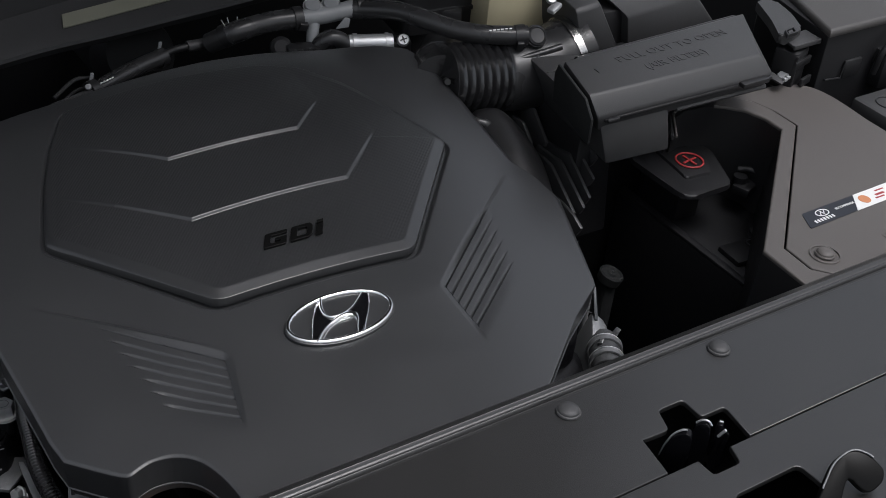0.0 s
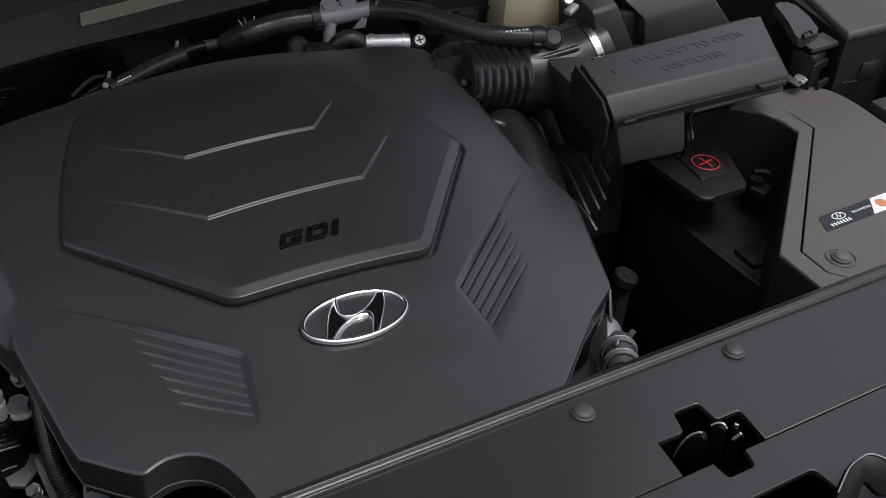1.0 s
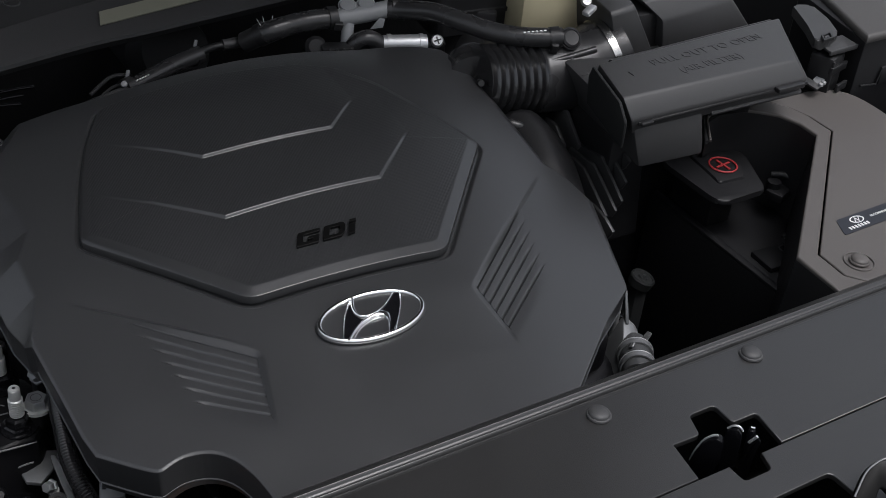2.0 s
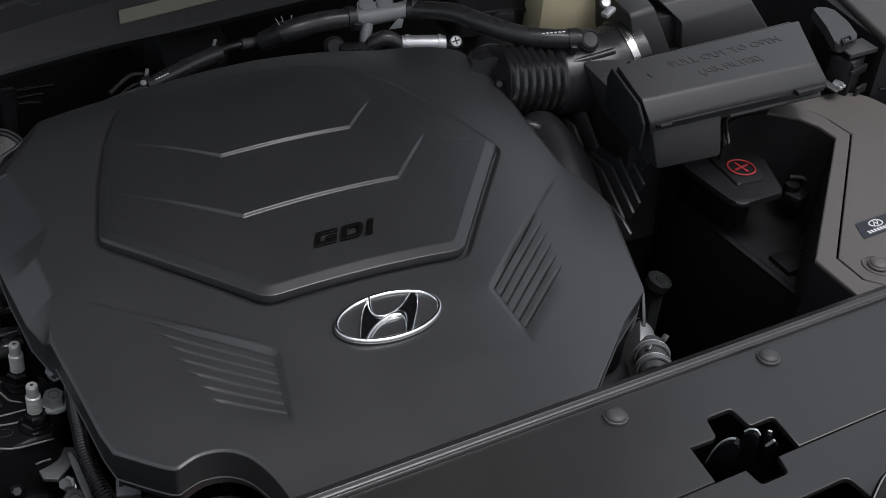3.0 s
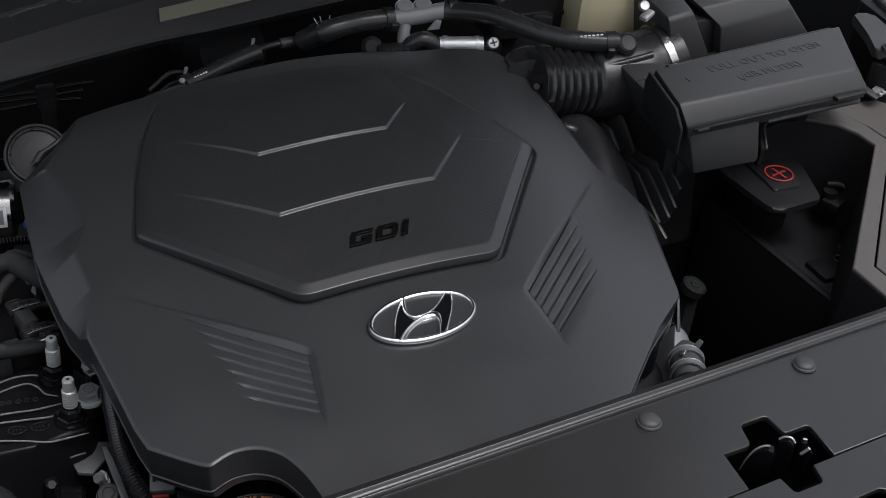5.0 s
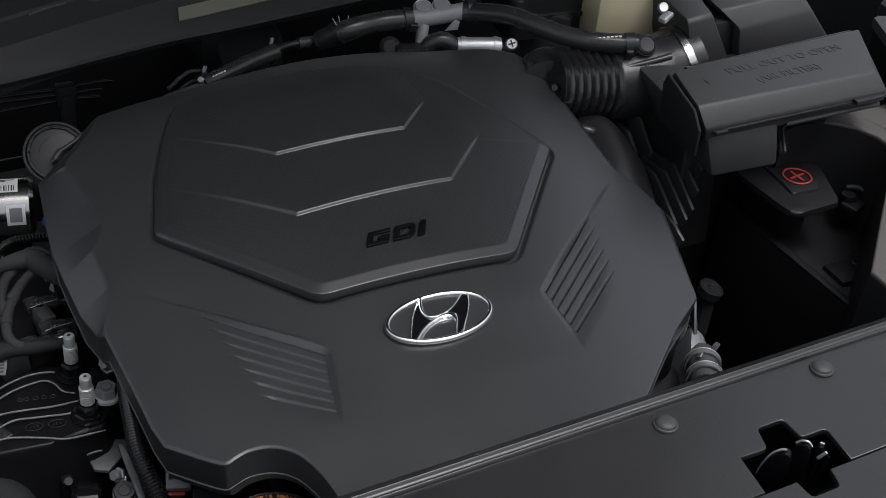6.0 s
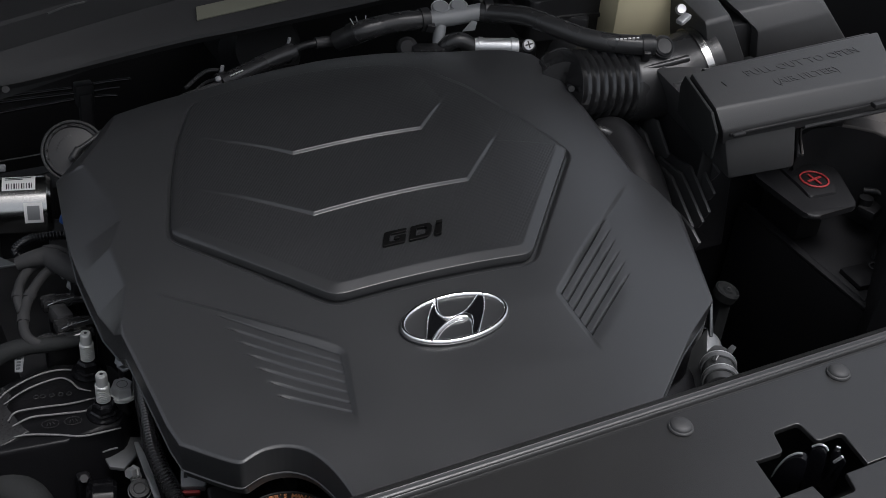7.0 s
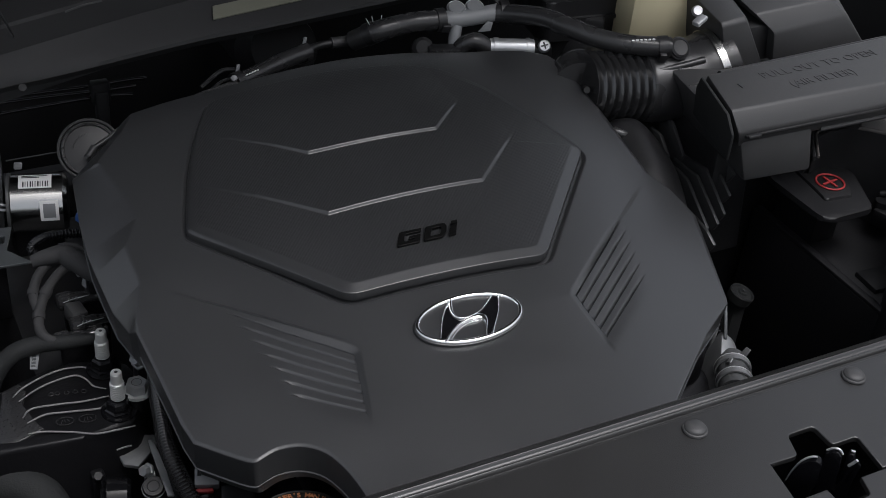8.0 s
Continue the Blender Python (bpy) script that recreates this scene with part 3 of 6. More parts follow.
def push_pin(at, label, group):
    pin = thing("push_pin", at, label, "clip", group)
    part("flange", lathe([(0.0, 0.0), (0.0096, 0.0), (0.0102, 0.0008), (0.0097, 0.002), (0.0088, 0.0024), (0.0, 0.0024)], at), BOXPL, pin)
    part("head", lathe([(0.0088, 0.002), (0.0086, 0.0034), (0.0075, 0.0046), (0.0048, 0.0056), (0.0, 0.0060)], at), BOXPL, pin)
    return pin


pin = push_pin((0.1078, -0.1712, ZP), "black plastic push pin with domed head in the radiator panel", "push pins")
copy_thing(pin, pose(0.2702, -0.1692, ZP))

# latch in the cross-shaped opening and the release lever beside it
latch = thing("bonnet_latch", (0.178, -0.24, 0.85), "gloss black bonnet latch hooks in a cross-shaped opening", "latch")
CLAWS = ([(0.1614, -0.2259, 0.9016), (0.1606, -0.2248, 0.9159), (0.1619, -0.2266, 0.9277), (0.1643, -0.2297, 0.9396), (0.1674, -0.2339, 0.9465), (0.1700, -0.2373, 0.9485), (0.1722, -0.2403, 0.9475), (0.1734, -0.2418, 0.943), (0.1736, -0.2421, 0.9286), (0.1709, -0.2385, 0.8959)],
         [(0.1876, -0.2347, 0.8844), (0.1853, -0.2318, 0.9203), (0.1847, -0.2310, 0.9381), (0.1854, -0.2319, 0.9447), (0.1876, -0.2348, 0.9490), (0.1904, -0.2385, 0.9500), (0.1924, -0.2412, 0.9462), (0.1932, -0.2422, 0.9348), (0.1932, -0.2422, 0.9010)],
         [(0.2043, -0.2371, 0.8783), (0.2054, -0.2386, 0.9170), (0.2035, -0.2360, 0.9370), (0.2047, -0.2376, 0.9430), (0.2070, -0.2406, 0.9430), (0.2087, -0.2429, 0.9340), (0.2102, -0.2449, 0.9141), (0.2099, -0.2446, 0.8824)])
for outline in CLAWS:
    part("hook", slab(outline, 0.0075, 0.0012), LEVER, latch)
part("hook", slab([(0.202, -0.2351, 0.9), (0.2014, -0.2418, 0.925), (0.2047, -0.2443, 0.938), (0.2066, -0.2461, 0.94), (0.2059, -0.2482, 0.938), (0.2041, -0.2464, 0.922), (0.2061, -0.2424, 0.9)], 0.0050, 0.0009), LEVER, latch)
# pale rods along the hooks paint the glints on their gloss edges
part("hook_glint", tube([(0.2005, -0.2439, 0.9345), (0.2033, -0.2474, 0.9425)], 0.0013, smooth=False, seg=8), STEEL, latch, "bright edge glint put in as a thin rod")
part("hook_glint", tube([(0.1606, -0.2252, 0.917), (0.1617, -0.2268, 0.929), (0.1641, -0.2300, 0.9405), (0.1672, -0.2342, 0.9475), (0.1700, -0.2377, 0.9497)], 0.0009, seg=8), STEEL, latch, "bright edge glint put in as a thin rod")
part("hook_glint", tube([(0.1853, -0.2322, 0.946), (0.1876, -0.2352, 0.9500), (0.1904, -0.2389, 0.9508), (0.1924, -0.2416, 0.9475)], 0.0009, seg=8), STEEL, latch, "bright edge glint put in as a thin rod")
part("hook_glint", tube([(0.2050, -0.2384, 0.9438), (0.2068, -0.2408, 0.9440)], 0.0008, seg=8, smooth=False), STEEL, latch, "bright edge glint put in as a thin rod")
part("bracket", box((0.11, 0.09, 0.01), (0.178, -0.24, 0.83), 0.002), PIT, latch)
part("stand", box((0.06, 0.05, 0.40), (0.178, -0.24, 0.66), 0.004), PIT, latch)
well = thing("latch_well", (0.2, -0.33, 0.46), "black void below the panel openings", "support")
part("floor", box((1.6, 0.30, 0.01), (0.1, -0.33, 0.78), 0.002), PIT, well)
part("leg", box((0.20, 0.10, 0.78), (0.1, -0.40, 0.39), 0.004), PIT, well)
lever = thing("release_lever", (0.235, -0.335, 0.80), "gloss black bonnet release lever through the panel opening", "lever")
HOOK = [(0.2127, -0.3333, 0.9352), (0.2268, -0.3261, 0.947), (0.2373, -0.3214, 0.9554), (0.2470, -0.3212, 0.9610), (0.2559, -0.3231, 0.9628), (0.2638, -0.3306, 0.961), (0.2678, -0.3390, 0.9565), (0.2685, -0.3442, 0.9532),
        (0.2634, -0.3485, 0.9477), (0.2526, -0.3483, 0.9428), (0.2473, -0.3431, 0.9442), (0.2431, -0.3341, 0.9487), (0.2351, -0.3381, 0.9421), (0.2281, -0.3423, 0.9358)]
HOOK = [tuple(p) for p in curve_points(HOOK + HOOK[:1], 3)[:-1]]
hook = bmesh.new()
nrm = Vector((-0.35, -0.55, 0.75)).normalized() * 0.0035
fa, fb = [hook.verts.new(Vector(p) - nrm) for p in HOOK], [hook.verts.new(Vector(p) + nrm) for p in HOOK]
hook.faces.new(fa[::-1])
hook.faces.new(fb)
for k in range(len(HOOK)):
    j = (k + 1) % len(HOOK)
    hook.faces.new((fa[k], fa[j], fb[j], fb[k]))
bmesh.ops.recalc_face_normals(hook, faces=hook.faces)
crown = [e for e in hook.edges if all(v in set(fb) for v in e.verts)]
bmesh.ops.bevel(hook, geom=crown, offset=0.0016, segments=3, affect="EDGES", profile=0.5, clamp_overlap=True)
part("pad", hook, LETTER, lever, smooth=60)
# pale rod that draws the white glints along the lever's top edge
part("pad_glint", tube([tuple(Vector(p) + nrm * 1.15) for p in HOOK[2:17]], 0.0008, seg=8, per=2), ALUM, lever, "bright edge glint put in as a thin rod")
part("arm", tube([(0.222, -0.337, 0.938), (0.214, -0.338, 0.91), (0.205, -0.34, 0.80)], 0.006, seg=10), LEVER, lever)


# ---- what carries the cover ----
block = thing("engine_block", (0.05, 0.15, 0.47), "dark cast engine block below its cover", "engine")
part("block", box((0.44, 0.40, 0.34), (0.05, 0.155, 0.655), 0.02), CAST, block)
part("head", box((0.40, 0.16, 0.055), (0.05, 0.05, 0.845), 0.012), CAST, block)
part("manifold", box((0.42, 0.17, 0.07), (0.06, 0.28, 0.855), 0.02), CAST, block)
part("side_case", box((0.13, 0.34, 0.30), (-0.25, 0.32, 0.645), 0.02), PIT, block)
part("front_case", box((0.12, 0.16, 0.30), (0.27, 0.02, 0.62), 0.02), CAST, block)


def loft(rings, bevel=0.0, seg=2):
    """A closed body through rings of equal count, bottom first."""
    bm = bmesh.new()
    vs = [[bm.verts.new(p) for p in ring] for ring in rings]
    for a, b in zip(vs, vs[1:]):
        for k in range(len(a)):
            j = (k + 1) % len(a)
            bm.faces.new((a[k], a[j], b[j], b[k]))
    bm.faces.new(vs[0][::-1])
    bm.faces.new(vs[-1])
    if bevel:
        bmesh.ops.bevel(bm, geom=bm.edges[:], offset=bevel, segments=seg, affect="EDGES", profile=0.5)
    return bm


def hoop(at, axis, radius, wire, seg=40, bm=None):
    """A ring of round wire."""
    turn = Vector(axis).to_track_quat("Z", "Y").to_matrix()
    bm = bm or bmesh.new()
    rows = []
    for k in range(seg):
        a = 2 * math.pi * k / seg
        d = turn @ Vector((math.cos(a), math.sin(a), 0))
        ax = turn @ Vector((0, 0, 1))
        rows.append([bm.verts.new(Vector(at) + d * (radius + wire * math.cos(b)) + ax * wire * math.sin(b)) for b in np.linspace(0, 2 * math.pi, 8, endpoint=False)])
    for k in range(seg):
        for j in range(8):
            bm.faces.new((rows[k][j], rows[(k + 1) % seg][j], rows[(k + 1) % seg][(j + 1) % 8], rows[k][(j + 1) % 8]))
    return bm


def band(at, axis, radius, wide, thick=0.0012, seg=40):
    """A flat clamp band round a hose."""
    return lathe([(radius, -wide / 2), (radius + thick, -wide / 2), (radius + thick, wide / 2), (radius, wide / 2), (radius, -wide / 2)], at, axis, seg)


# ---- air box ----
airbox = thing("air_filter_box", (0.5, 0.2, 0.47), "black plastic air filter box with ribbed side", "air box")
lid = part("lid", loft([[(0.383, 0.137, 0.960), (0.620, 0.135, 0.960), (0.676, 0.238, 0.960), (0.412, 0.228, 0.960)],
                        [(0.3745, 0.132, 0.980), (0.624, 0.129, 0.980), (0.680, 0.240, 0.980), (0.402, 0.230, 0.980)],
                        [(0.371, 0.147, 1.0), (0.612, 0.142, 1.0), (0.672, 0.231, 1.0), (0.394, 0.218, 1.0)]], 0.003), BOXPL, airbox, "lid with moulded lettering")
part("lettering", lettering("PULL OUT TO OPEN", 0.0165, 0.0008, pose(0.531, 0.199, 1.0002, 0, 0, 2) @ Matrix.Diagonal((1.02, 1, 1, 1)), spacing=1.08), BOXPL, lid, "moulded letters")
part("lettering", lettering("(AIR FILTER)", 0.0160, 0.0008, pose(0.513, 0.172, 1.0002, 0, 0, 1), spacing=1.05), BOXPL, lid, "moulded letters")
part("arrow", slab([(0.412, 0.190, 1.0004), (0.418, 0.190, 1.0004), (0.412, 0.181, 1.0004)], 0.001, 0), BLACK, lid)
part("ledge", loft([[(0.400, 0.1335, 0.916), (0.492, 0.1330, 0.912), (0.492, 0.30, 0.912), (0.43, 0.30, 0.912)],
                    [(0.3815, 0.1345, 0.969), (0.4775, 0.1340, 0.969), (0.4775, 0.30, 0.969), (0.405, 0.30, 0.969)]], 0.005), BOXPL, airbox, "pale grey front wall under the lid")
part("seal_lip", box((0.240, 0.006, 0.004), (0.505, 0.1325, 0.9745), 0.001, (0, 0, -0.5)), BLACK, airbox)
part("rail", tube([(0.49, 0.137, 0.962), (0.56, 0.136, 0.962), (0.622, 0.135, 0.962)], 0.0035, seg=8), BOXPL, airbox)
part("clip", box((0.016, 0.006, 0.004), (0.394, 0.1300, 0.975), 0.0015), BLACK, airbox)
part("clip", box((0.040, 0.009, 0.0055), (0.594, 0.1268, 0.977), 0.0012), BLACK, airbox)
part("lower_body", prism([(0.425, 0.215), (0.66, 0.215), (0.66, 0.36), (0.425, 0.36)], 0.47, 0.925, 0.006), BLACK, airbox)
part("side_body", loft([[(0.405, 0.185, 0.78), (0.47, 0.185, 0.78), (0.47, 0.30, 0.78), (0.415, 0.30, 0.78)],
                        [(0.424, 0.205, 0.918), (0.47, 0.205, 0.918), (0.47, 0.30, 0.918), (0.430, 0.30, 0.918)]], 0.004), BLACK, airbox)
# added black sheet over the lid's left face; the box has no such panel
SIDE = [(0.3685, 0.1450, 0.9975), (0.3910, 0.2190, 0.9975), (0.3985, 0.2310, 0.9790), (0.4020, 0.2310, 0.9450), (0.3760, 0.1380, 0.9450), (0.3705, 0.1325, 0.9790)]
part("side_sheet", loft([SIDE, [(x - 0.004, y, z) for x, y, z in SIDE]], 0.0015), FOAM, airbox, "added black sheet that darkens the lid's left side")
part("web", slab([(0.4015, 0.250, 0.9695), (0.4227, 0.250, 0.9711), (0.4274, 0.250, 0.9507), (0.4099, 0.250, 0.9519)], 0.003), FIN, airbox)
part("upper_body", loft([[(0.549, 0.285, 0.955), (0.690, 0.280, 0.955), (0.735, 0.40, 0.955), (0.56, 0.40, 0.955)],
                         [(0.5437, 0.288, 0.992), (0.6500, 0.288, 1.001), (0.705, 0.40, 1.004), (0.545, 0.40, 0.998)],
                         [(0.524, 0.306, 1.011), (0.628, 0.300, 1.019), (0.680, 0.40, 1.024), (0.535, 0.40, 1.016)]], 0.003), BOXPL, airbox)
part("side_block", loft([[(0.482, 0.2850, 0.955), (0.535, 0.2850, 0.955), (0.550, 0.39, 0.955), (0.49, 0.39, 0.955)],
                         [(0.4655, 0.2895, 1.010), (0.500, 0.2890, 1.014), (0.530, 0.39, 1.017), (0.48, 0.39, 1.013)],
                         [(0.466, 0.294, 1.014), (0.499, 0.2935, 1.018), (0.528, 0.39, 1.021), (0.48, 0.39, 1.017)]], 0.002), BOXPL, airbox)
part("pocket", box((0.06, 0.08, 0.045), (0.535, 0.340, 0.975), 0.002), PIT, airbox, "dark moulded pocket")
part("back_rail", tube([(0.424, 0.232, 0.988), (0.53, 0.237, 0.988), (0.672, 0.243, 0.988)], 0.004, seg=8), BLACK, airbox, "black seal behind the lid")
# ribs on the side: x, then (y, z) of the back, the bend and the lower end of each edge
for x, y0, z0, y1, z1, y2, z2 in ((0.440, 0.2324, 0.8888, 0.2126, 0.8955, 0.1885, 0.8836), (0.429, 0.2341, 0.8828, 0.2127, 0.8884, 0.1761, 0.8662), (0.418, 0.2339, 0.8779, 0.2113, 0.8835, 0.1654, 0.8509),
                                  (0.407, 0.2341, 0.8743, 0.2105, 0.8769, 0.1603, 0.8441), (0.396, 0.2276, 0.8739, 0.2125, 0.8731, 0.1627, 0.8387), (0.391, 0.1800, 0.8445, 0.1580, 0.8405, 0.1414, 0.8325)):
    part("fin", slab([(x, y0, z0), (x, y1, z1), (x, y2, z2), (x, y2 + 0.006, z2 - 0.012), (x, y0 + 0.02, z0 - 0.09), (x, y0 + 0.02, z0)], 0.0042, 0.0012), FIN, airbox)
for x, y0, z0, y1, z1 in ((0.428, 0.2812, 0.9199, 0.2427, 0.8878), (0.414, 0.2768, 0.9068, 0.2461, 0.8793), (0.400, 0.2757, 0.8933, 0.2555, 0.8763)):
    part("fin", slab([(x, y0 + 0.02, z0), (x, y0, z0), (x, y1, z1), (x, y1 + 0.003, z1 - 0.008), (x, y0 + 0.02, z0 - 0.05)], 0.0044, 0.0012), FIN, airbox)

# ---- intake duct ----
duct = thing("intake_duct", (0.38, 0.29, 0.90), "black rubber corrugated intake duct", "duct")
part("bellows", tube([(0.3110, 0.323, 0.9440), (0.3480, 0.320, 0.9396), (0.3850, 0.3172, 0.9366)], 0.0405, ribs=7, depth=0.0072, seg=56), DUCT, duct)
part("neck", tube([(0.362, 0.395, 0.935), (0.345, 0.375, 0.940), (0.326, 0.350, 0.944), (0.3120, 0.323, 0.9440)], [(0, 0.026), (0.6, 0.027), (0.64, 0.031), (0.76, 0.031), (0.80, 0.028), (1, 0.030)], seg=32), DUCT, duct)
part("nub", tube([(0.3079, 0.308, 0.9507), (0.3045, 0.2995, 0.9540)], 0.0036, smooth=False, seg=12), BLACK, duct)
part("collar", tube([(0.3845, 0.3172, 0.9366), (0.404, 0.315, 0.9362), (0.4505, 0.31, 0.9403), (0.4975, 0.303, 0.9557)], [(0, 0.038), (0.05, 0.0415), (0.5, 0.0440), (0.76, 0.0445), (0.77, 0.0452), (1, 0.0452)], seg=56), RUBBER, duct)
part("bead", tube([(0.3879, 0.294, 0.9661), (0.4061, 0.29, 0.969), (0.4262, 0.2864, 0.9727), (0.4452, 0.2834, 0.9765)], 0.0038, seg=12), RUBBER, duct)
part("bead", tube([(0.4148, 0.2871, 0.9695), (0.4155, 0.2769, 0.9568), (0.4208, 0.272, 0.9406)], 0.0032, seg=10), RUBBER, duct)
part("spigot", lathe([(0.0, -0.04), (0.0125, -0.04), (0.0125, 0.002), (0.0115, 0.005), (0.009, 0.0065), (0.0085, 0.0055), (0.0, 0.0050)], (0.4192, 0.3, 0.9863), (-0.1, -0.75, 0.65), 28), BLACK, duct)
part("spigot_ring", hoop((0.419, 0.2985, 0.9876), (-0.1, -0.75, 0.65), 0.0122, 0.0009, 28), BOXPL, duct)
part("clamp", band((0.4796, 0.3057, 0.9498), (0.941, -0.14, 0.308), 0.0454, 0.0085, 0.0012, 64), CLAMP, duct, "bright steel hose clamp")
part("clamp_housing", box((0.018, 0.010, 0.006), (0.439, 0.298, 1.0183), 0.002, (0, -15, 20)), STEEL, duct)
part("clamp_screw", lathe([(0.0, 0.0), (0.006, 0.0), (0.006, 0.003), (0.0048, 0.005), (0.0, 0.0046)], (0.4264, 0.292, 1.0337), (-0.3, -0.7, 0.6), 20), STEEL, duct)
resonator = thing("resonator_duct", (0.33, 0.2, 0.82), "smooth black moulded duct beside the engine cover", "duct")
part("shell", tube([(0.345, 0.300, 0.890), (0.348, 0.265, 0.888), (0.342, 0.215, 0.874), (0.325, 0.160, 0.852), (0.305, 0.110, 0.825)], [(0, 0.020), (0.15, 0.032), (0.5, 0.036), (0.85, 0.034), (1, 0.02)], seg=28), BLACK, resonator)
vacline = thing("printed_hose", (0.33, 0.26, 0.90), "thin black hose with white print", "hose")
part("rubber_hose", tube([(0.30, 0.31, 0.908), (0.318, 0.276, 0.916), (0.330, 0.262, 0.916), (0.342, 0.258, 0.908), (0.348, 0.262, 0.89)], 0.0055, seg=12), RUBBER, vacline)
for k in range(4):
    part("print", box((0.0026, 0.0012, 0.0026), (0.324 + 0.0042 * k, 0.2635 - 0.0016 * k, 0.9195 - 0.0008 * k), 0, (35, 0, -25)), GREYPL, vacline, "pale printed bar")

# ---- battery and its surround ----
battery = thing("battery", (0.56, 0.05, 0.47), "black car battery in its tray with red plus mark", "battery")
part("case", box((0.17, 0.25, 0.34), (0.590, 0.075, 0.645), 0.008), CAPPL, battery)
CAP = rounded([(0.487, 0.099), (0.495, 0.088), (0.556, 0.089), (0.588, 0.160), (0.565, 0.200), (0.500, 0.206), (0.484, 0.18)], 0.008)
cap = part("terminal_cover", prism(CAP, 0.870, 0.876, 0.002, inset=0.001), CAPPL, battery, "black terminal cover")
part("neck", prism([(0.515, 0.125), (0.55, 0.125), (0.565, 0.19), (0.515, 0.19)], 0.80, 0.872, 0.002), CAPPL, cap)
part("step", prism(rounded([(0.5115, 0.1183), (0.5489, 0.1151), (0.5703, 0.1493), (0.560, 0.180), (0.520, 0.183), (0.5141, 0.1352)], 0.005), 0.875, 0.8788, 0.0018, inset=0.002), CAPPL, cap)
part("plus_mark", hoop((0.5400, 0.1446, 0.8800), (0, 0, 1), 0.0158, 0.0011), RED, cap, "red ring")
part("plus_mark", box((0.0215, 0.0024, 0.0012), (0.5400, 0.1446, 0.8800), 0, (0, 0, 8)), RED, cap, "red bar")
part("plus_mark", box((0.0024, 0.0215, 0.0012), (0.5400, 0.1446, 0.8802), 0, (0, 0, 3)), RED, cap, "red bar")
part("cell_cap", lathe([(0.0, 0.0), (0.011, 0.0), (0.010, 0.006), (0.0, 0.006)], (0.585, 0.060, 0.815), seg=20), SEAL, battery)
part("hold_down", box((0.07, 0.035, 0.018), (0.556, 0.040, 0.812), 0.002, (0, 0, -4)), CAPPL, battery)
part("hold_down", box((0.05, 0.03, 0.02), (0.542, -0.012, 0.80), 0.002, (0, 0, -4)), CAPPL, battery)
part("post", lathe([(0.0, 0.0), (0.009, 0.0), (0.008, 0.016), (0.0, 0.016)], (0.602, 0.118, 0.842), seg=20), CAPPL, battery, "lead terminal post")
part("vent_plug", hoop((0.560, 0.046, 0.8225), (0, 0, 1), 0.006, 0.0009, 16), DULL, battery)
part("cable_lug", tube([(0.606, 0.128, 0.860), (0.616, 0.118, 0.862), (0.626, 0.100, 0.858)], 0.004, seg=10), CAPPL, battery)
part("post_clamp", box((0.034, 0.022, 0.012), (0.608, 0.112, 0.845), 0.003, (0, 0, 20)), CAPPL, battery)
shield = thing("battery_shield", (0.495, 0.05, 0.47), "black plastic heat shield wall beside the battery", "shield")
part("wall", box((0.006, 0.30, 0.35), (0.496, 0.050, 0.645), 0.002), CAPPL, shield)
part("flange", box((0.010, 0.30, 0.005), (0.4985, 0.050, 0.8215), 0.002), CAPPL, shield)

shroud = thing("battery_surround", (0.6, 0.03, 0.47), "brown-grey plastic battery surround with rounded corner", "cover")
MAIN = [(0.4465, -0.114), (0.4485, -0.0785), (0.6415, 0.0905), (0.6375, 0.147), (0.609, 0.1775), (0.66, 0.1735), (0.700, 0.171), (0.7275, 0.1565), (0.735, 0.120), (0.7295, 0.068), (0.728, 0.0), (0.74, -0.135), (0.465, -0.135)]
MAIN = MAIN[:3] + [(0.6415, 0.125), (0.634, 0.152), (0.622, 0.168)] + rounded(MAIN[4:10], 0.5, 3, False) + MAIN[10:]
part("plate", plate([MAIN], 0.930, 0.005, 0.0012), SHROUD, shroud)
EDGE = [(0.421, -0.135), (0.424, -0.072), (0.617, 0.092), (0.618, 0.118), (0.610, 0.142), (0.594, 0.158), (0.584, 0.166), (0.600, 0.1775), (0.609, 0.1765), (0.620, 0.170), (0.6325, 0.1545), (0.6395, 0.128), (0.6395, 0.0912), (0.4465, -0.0778), (0.4443, -0.114), (0.4625, -0.135)]
part("rim", plate([EDGE], 0.9305, 0.006, 0.002), SHROUD, shroud)
BEAD = [(0.4949, 0.1306, 0.9295), (0.508, 0.1480, 0.9298), (0.519, 0.1625, 0.9300), (0.528, 0.1715, 0.9300), (0.540, 0.1765, 0.9300), (0.560, 0.1778, 0.9300), (0.600, 0.1768, 0.9300)]
part("bead", tube(BEAD, 0.0014, seg=8), SHROUD, shroud, "thin moulded lip")
part("seal", tube([(x - 0.0034, y + 0.0022, z - 0.002) for x, y, z in BEAD], 0.0022, seg=8), PIT, shroud, "black seal")
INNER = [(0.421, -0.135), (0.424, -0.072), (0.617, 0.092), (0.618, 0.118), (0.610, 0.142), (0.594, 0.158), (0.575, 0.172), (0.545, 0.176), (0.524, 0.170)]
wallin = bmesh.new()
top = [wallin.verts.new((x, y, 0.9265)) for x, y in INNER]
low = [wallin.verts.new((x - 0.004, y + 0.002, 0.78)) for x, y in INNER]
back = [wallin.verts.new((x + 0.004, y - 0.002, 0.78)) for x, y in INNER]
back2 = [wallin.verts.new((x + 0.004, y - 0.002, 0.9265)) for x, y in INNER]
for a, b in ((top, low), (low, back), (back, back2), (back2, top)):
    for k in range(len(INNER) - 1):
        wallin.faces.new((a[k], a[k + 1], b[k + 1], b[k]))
# same plastic as the surround; the black colour stands in for its shade
part("inner_wall", wallin, BLACK, shroud, "inner wall of the opening, its shade put in as black")
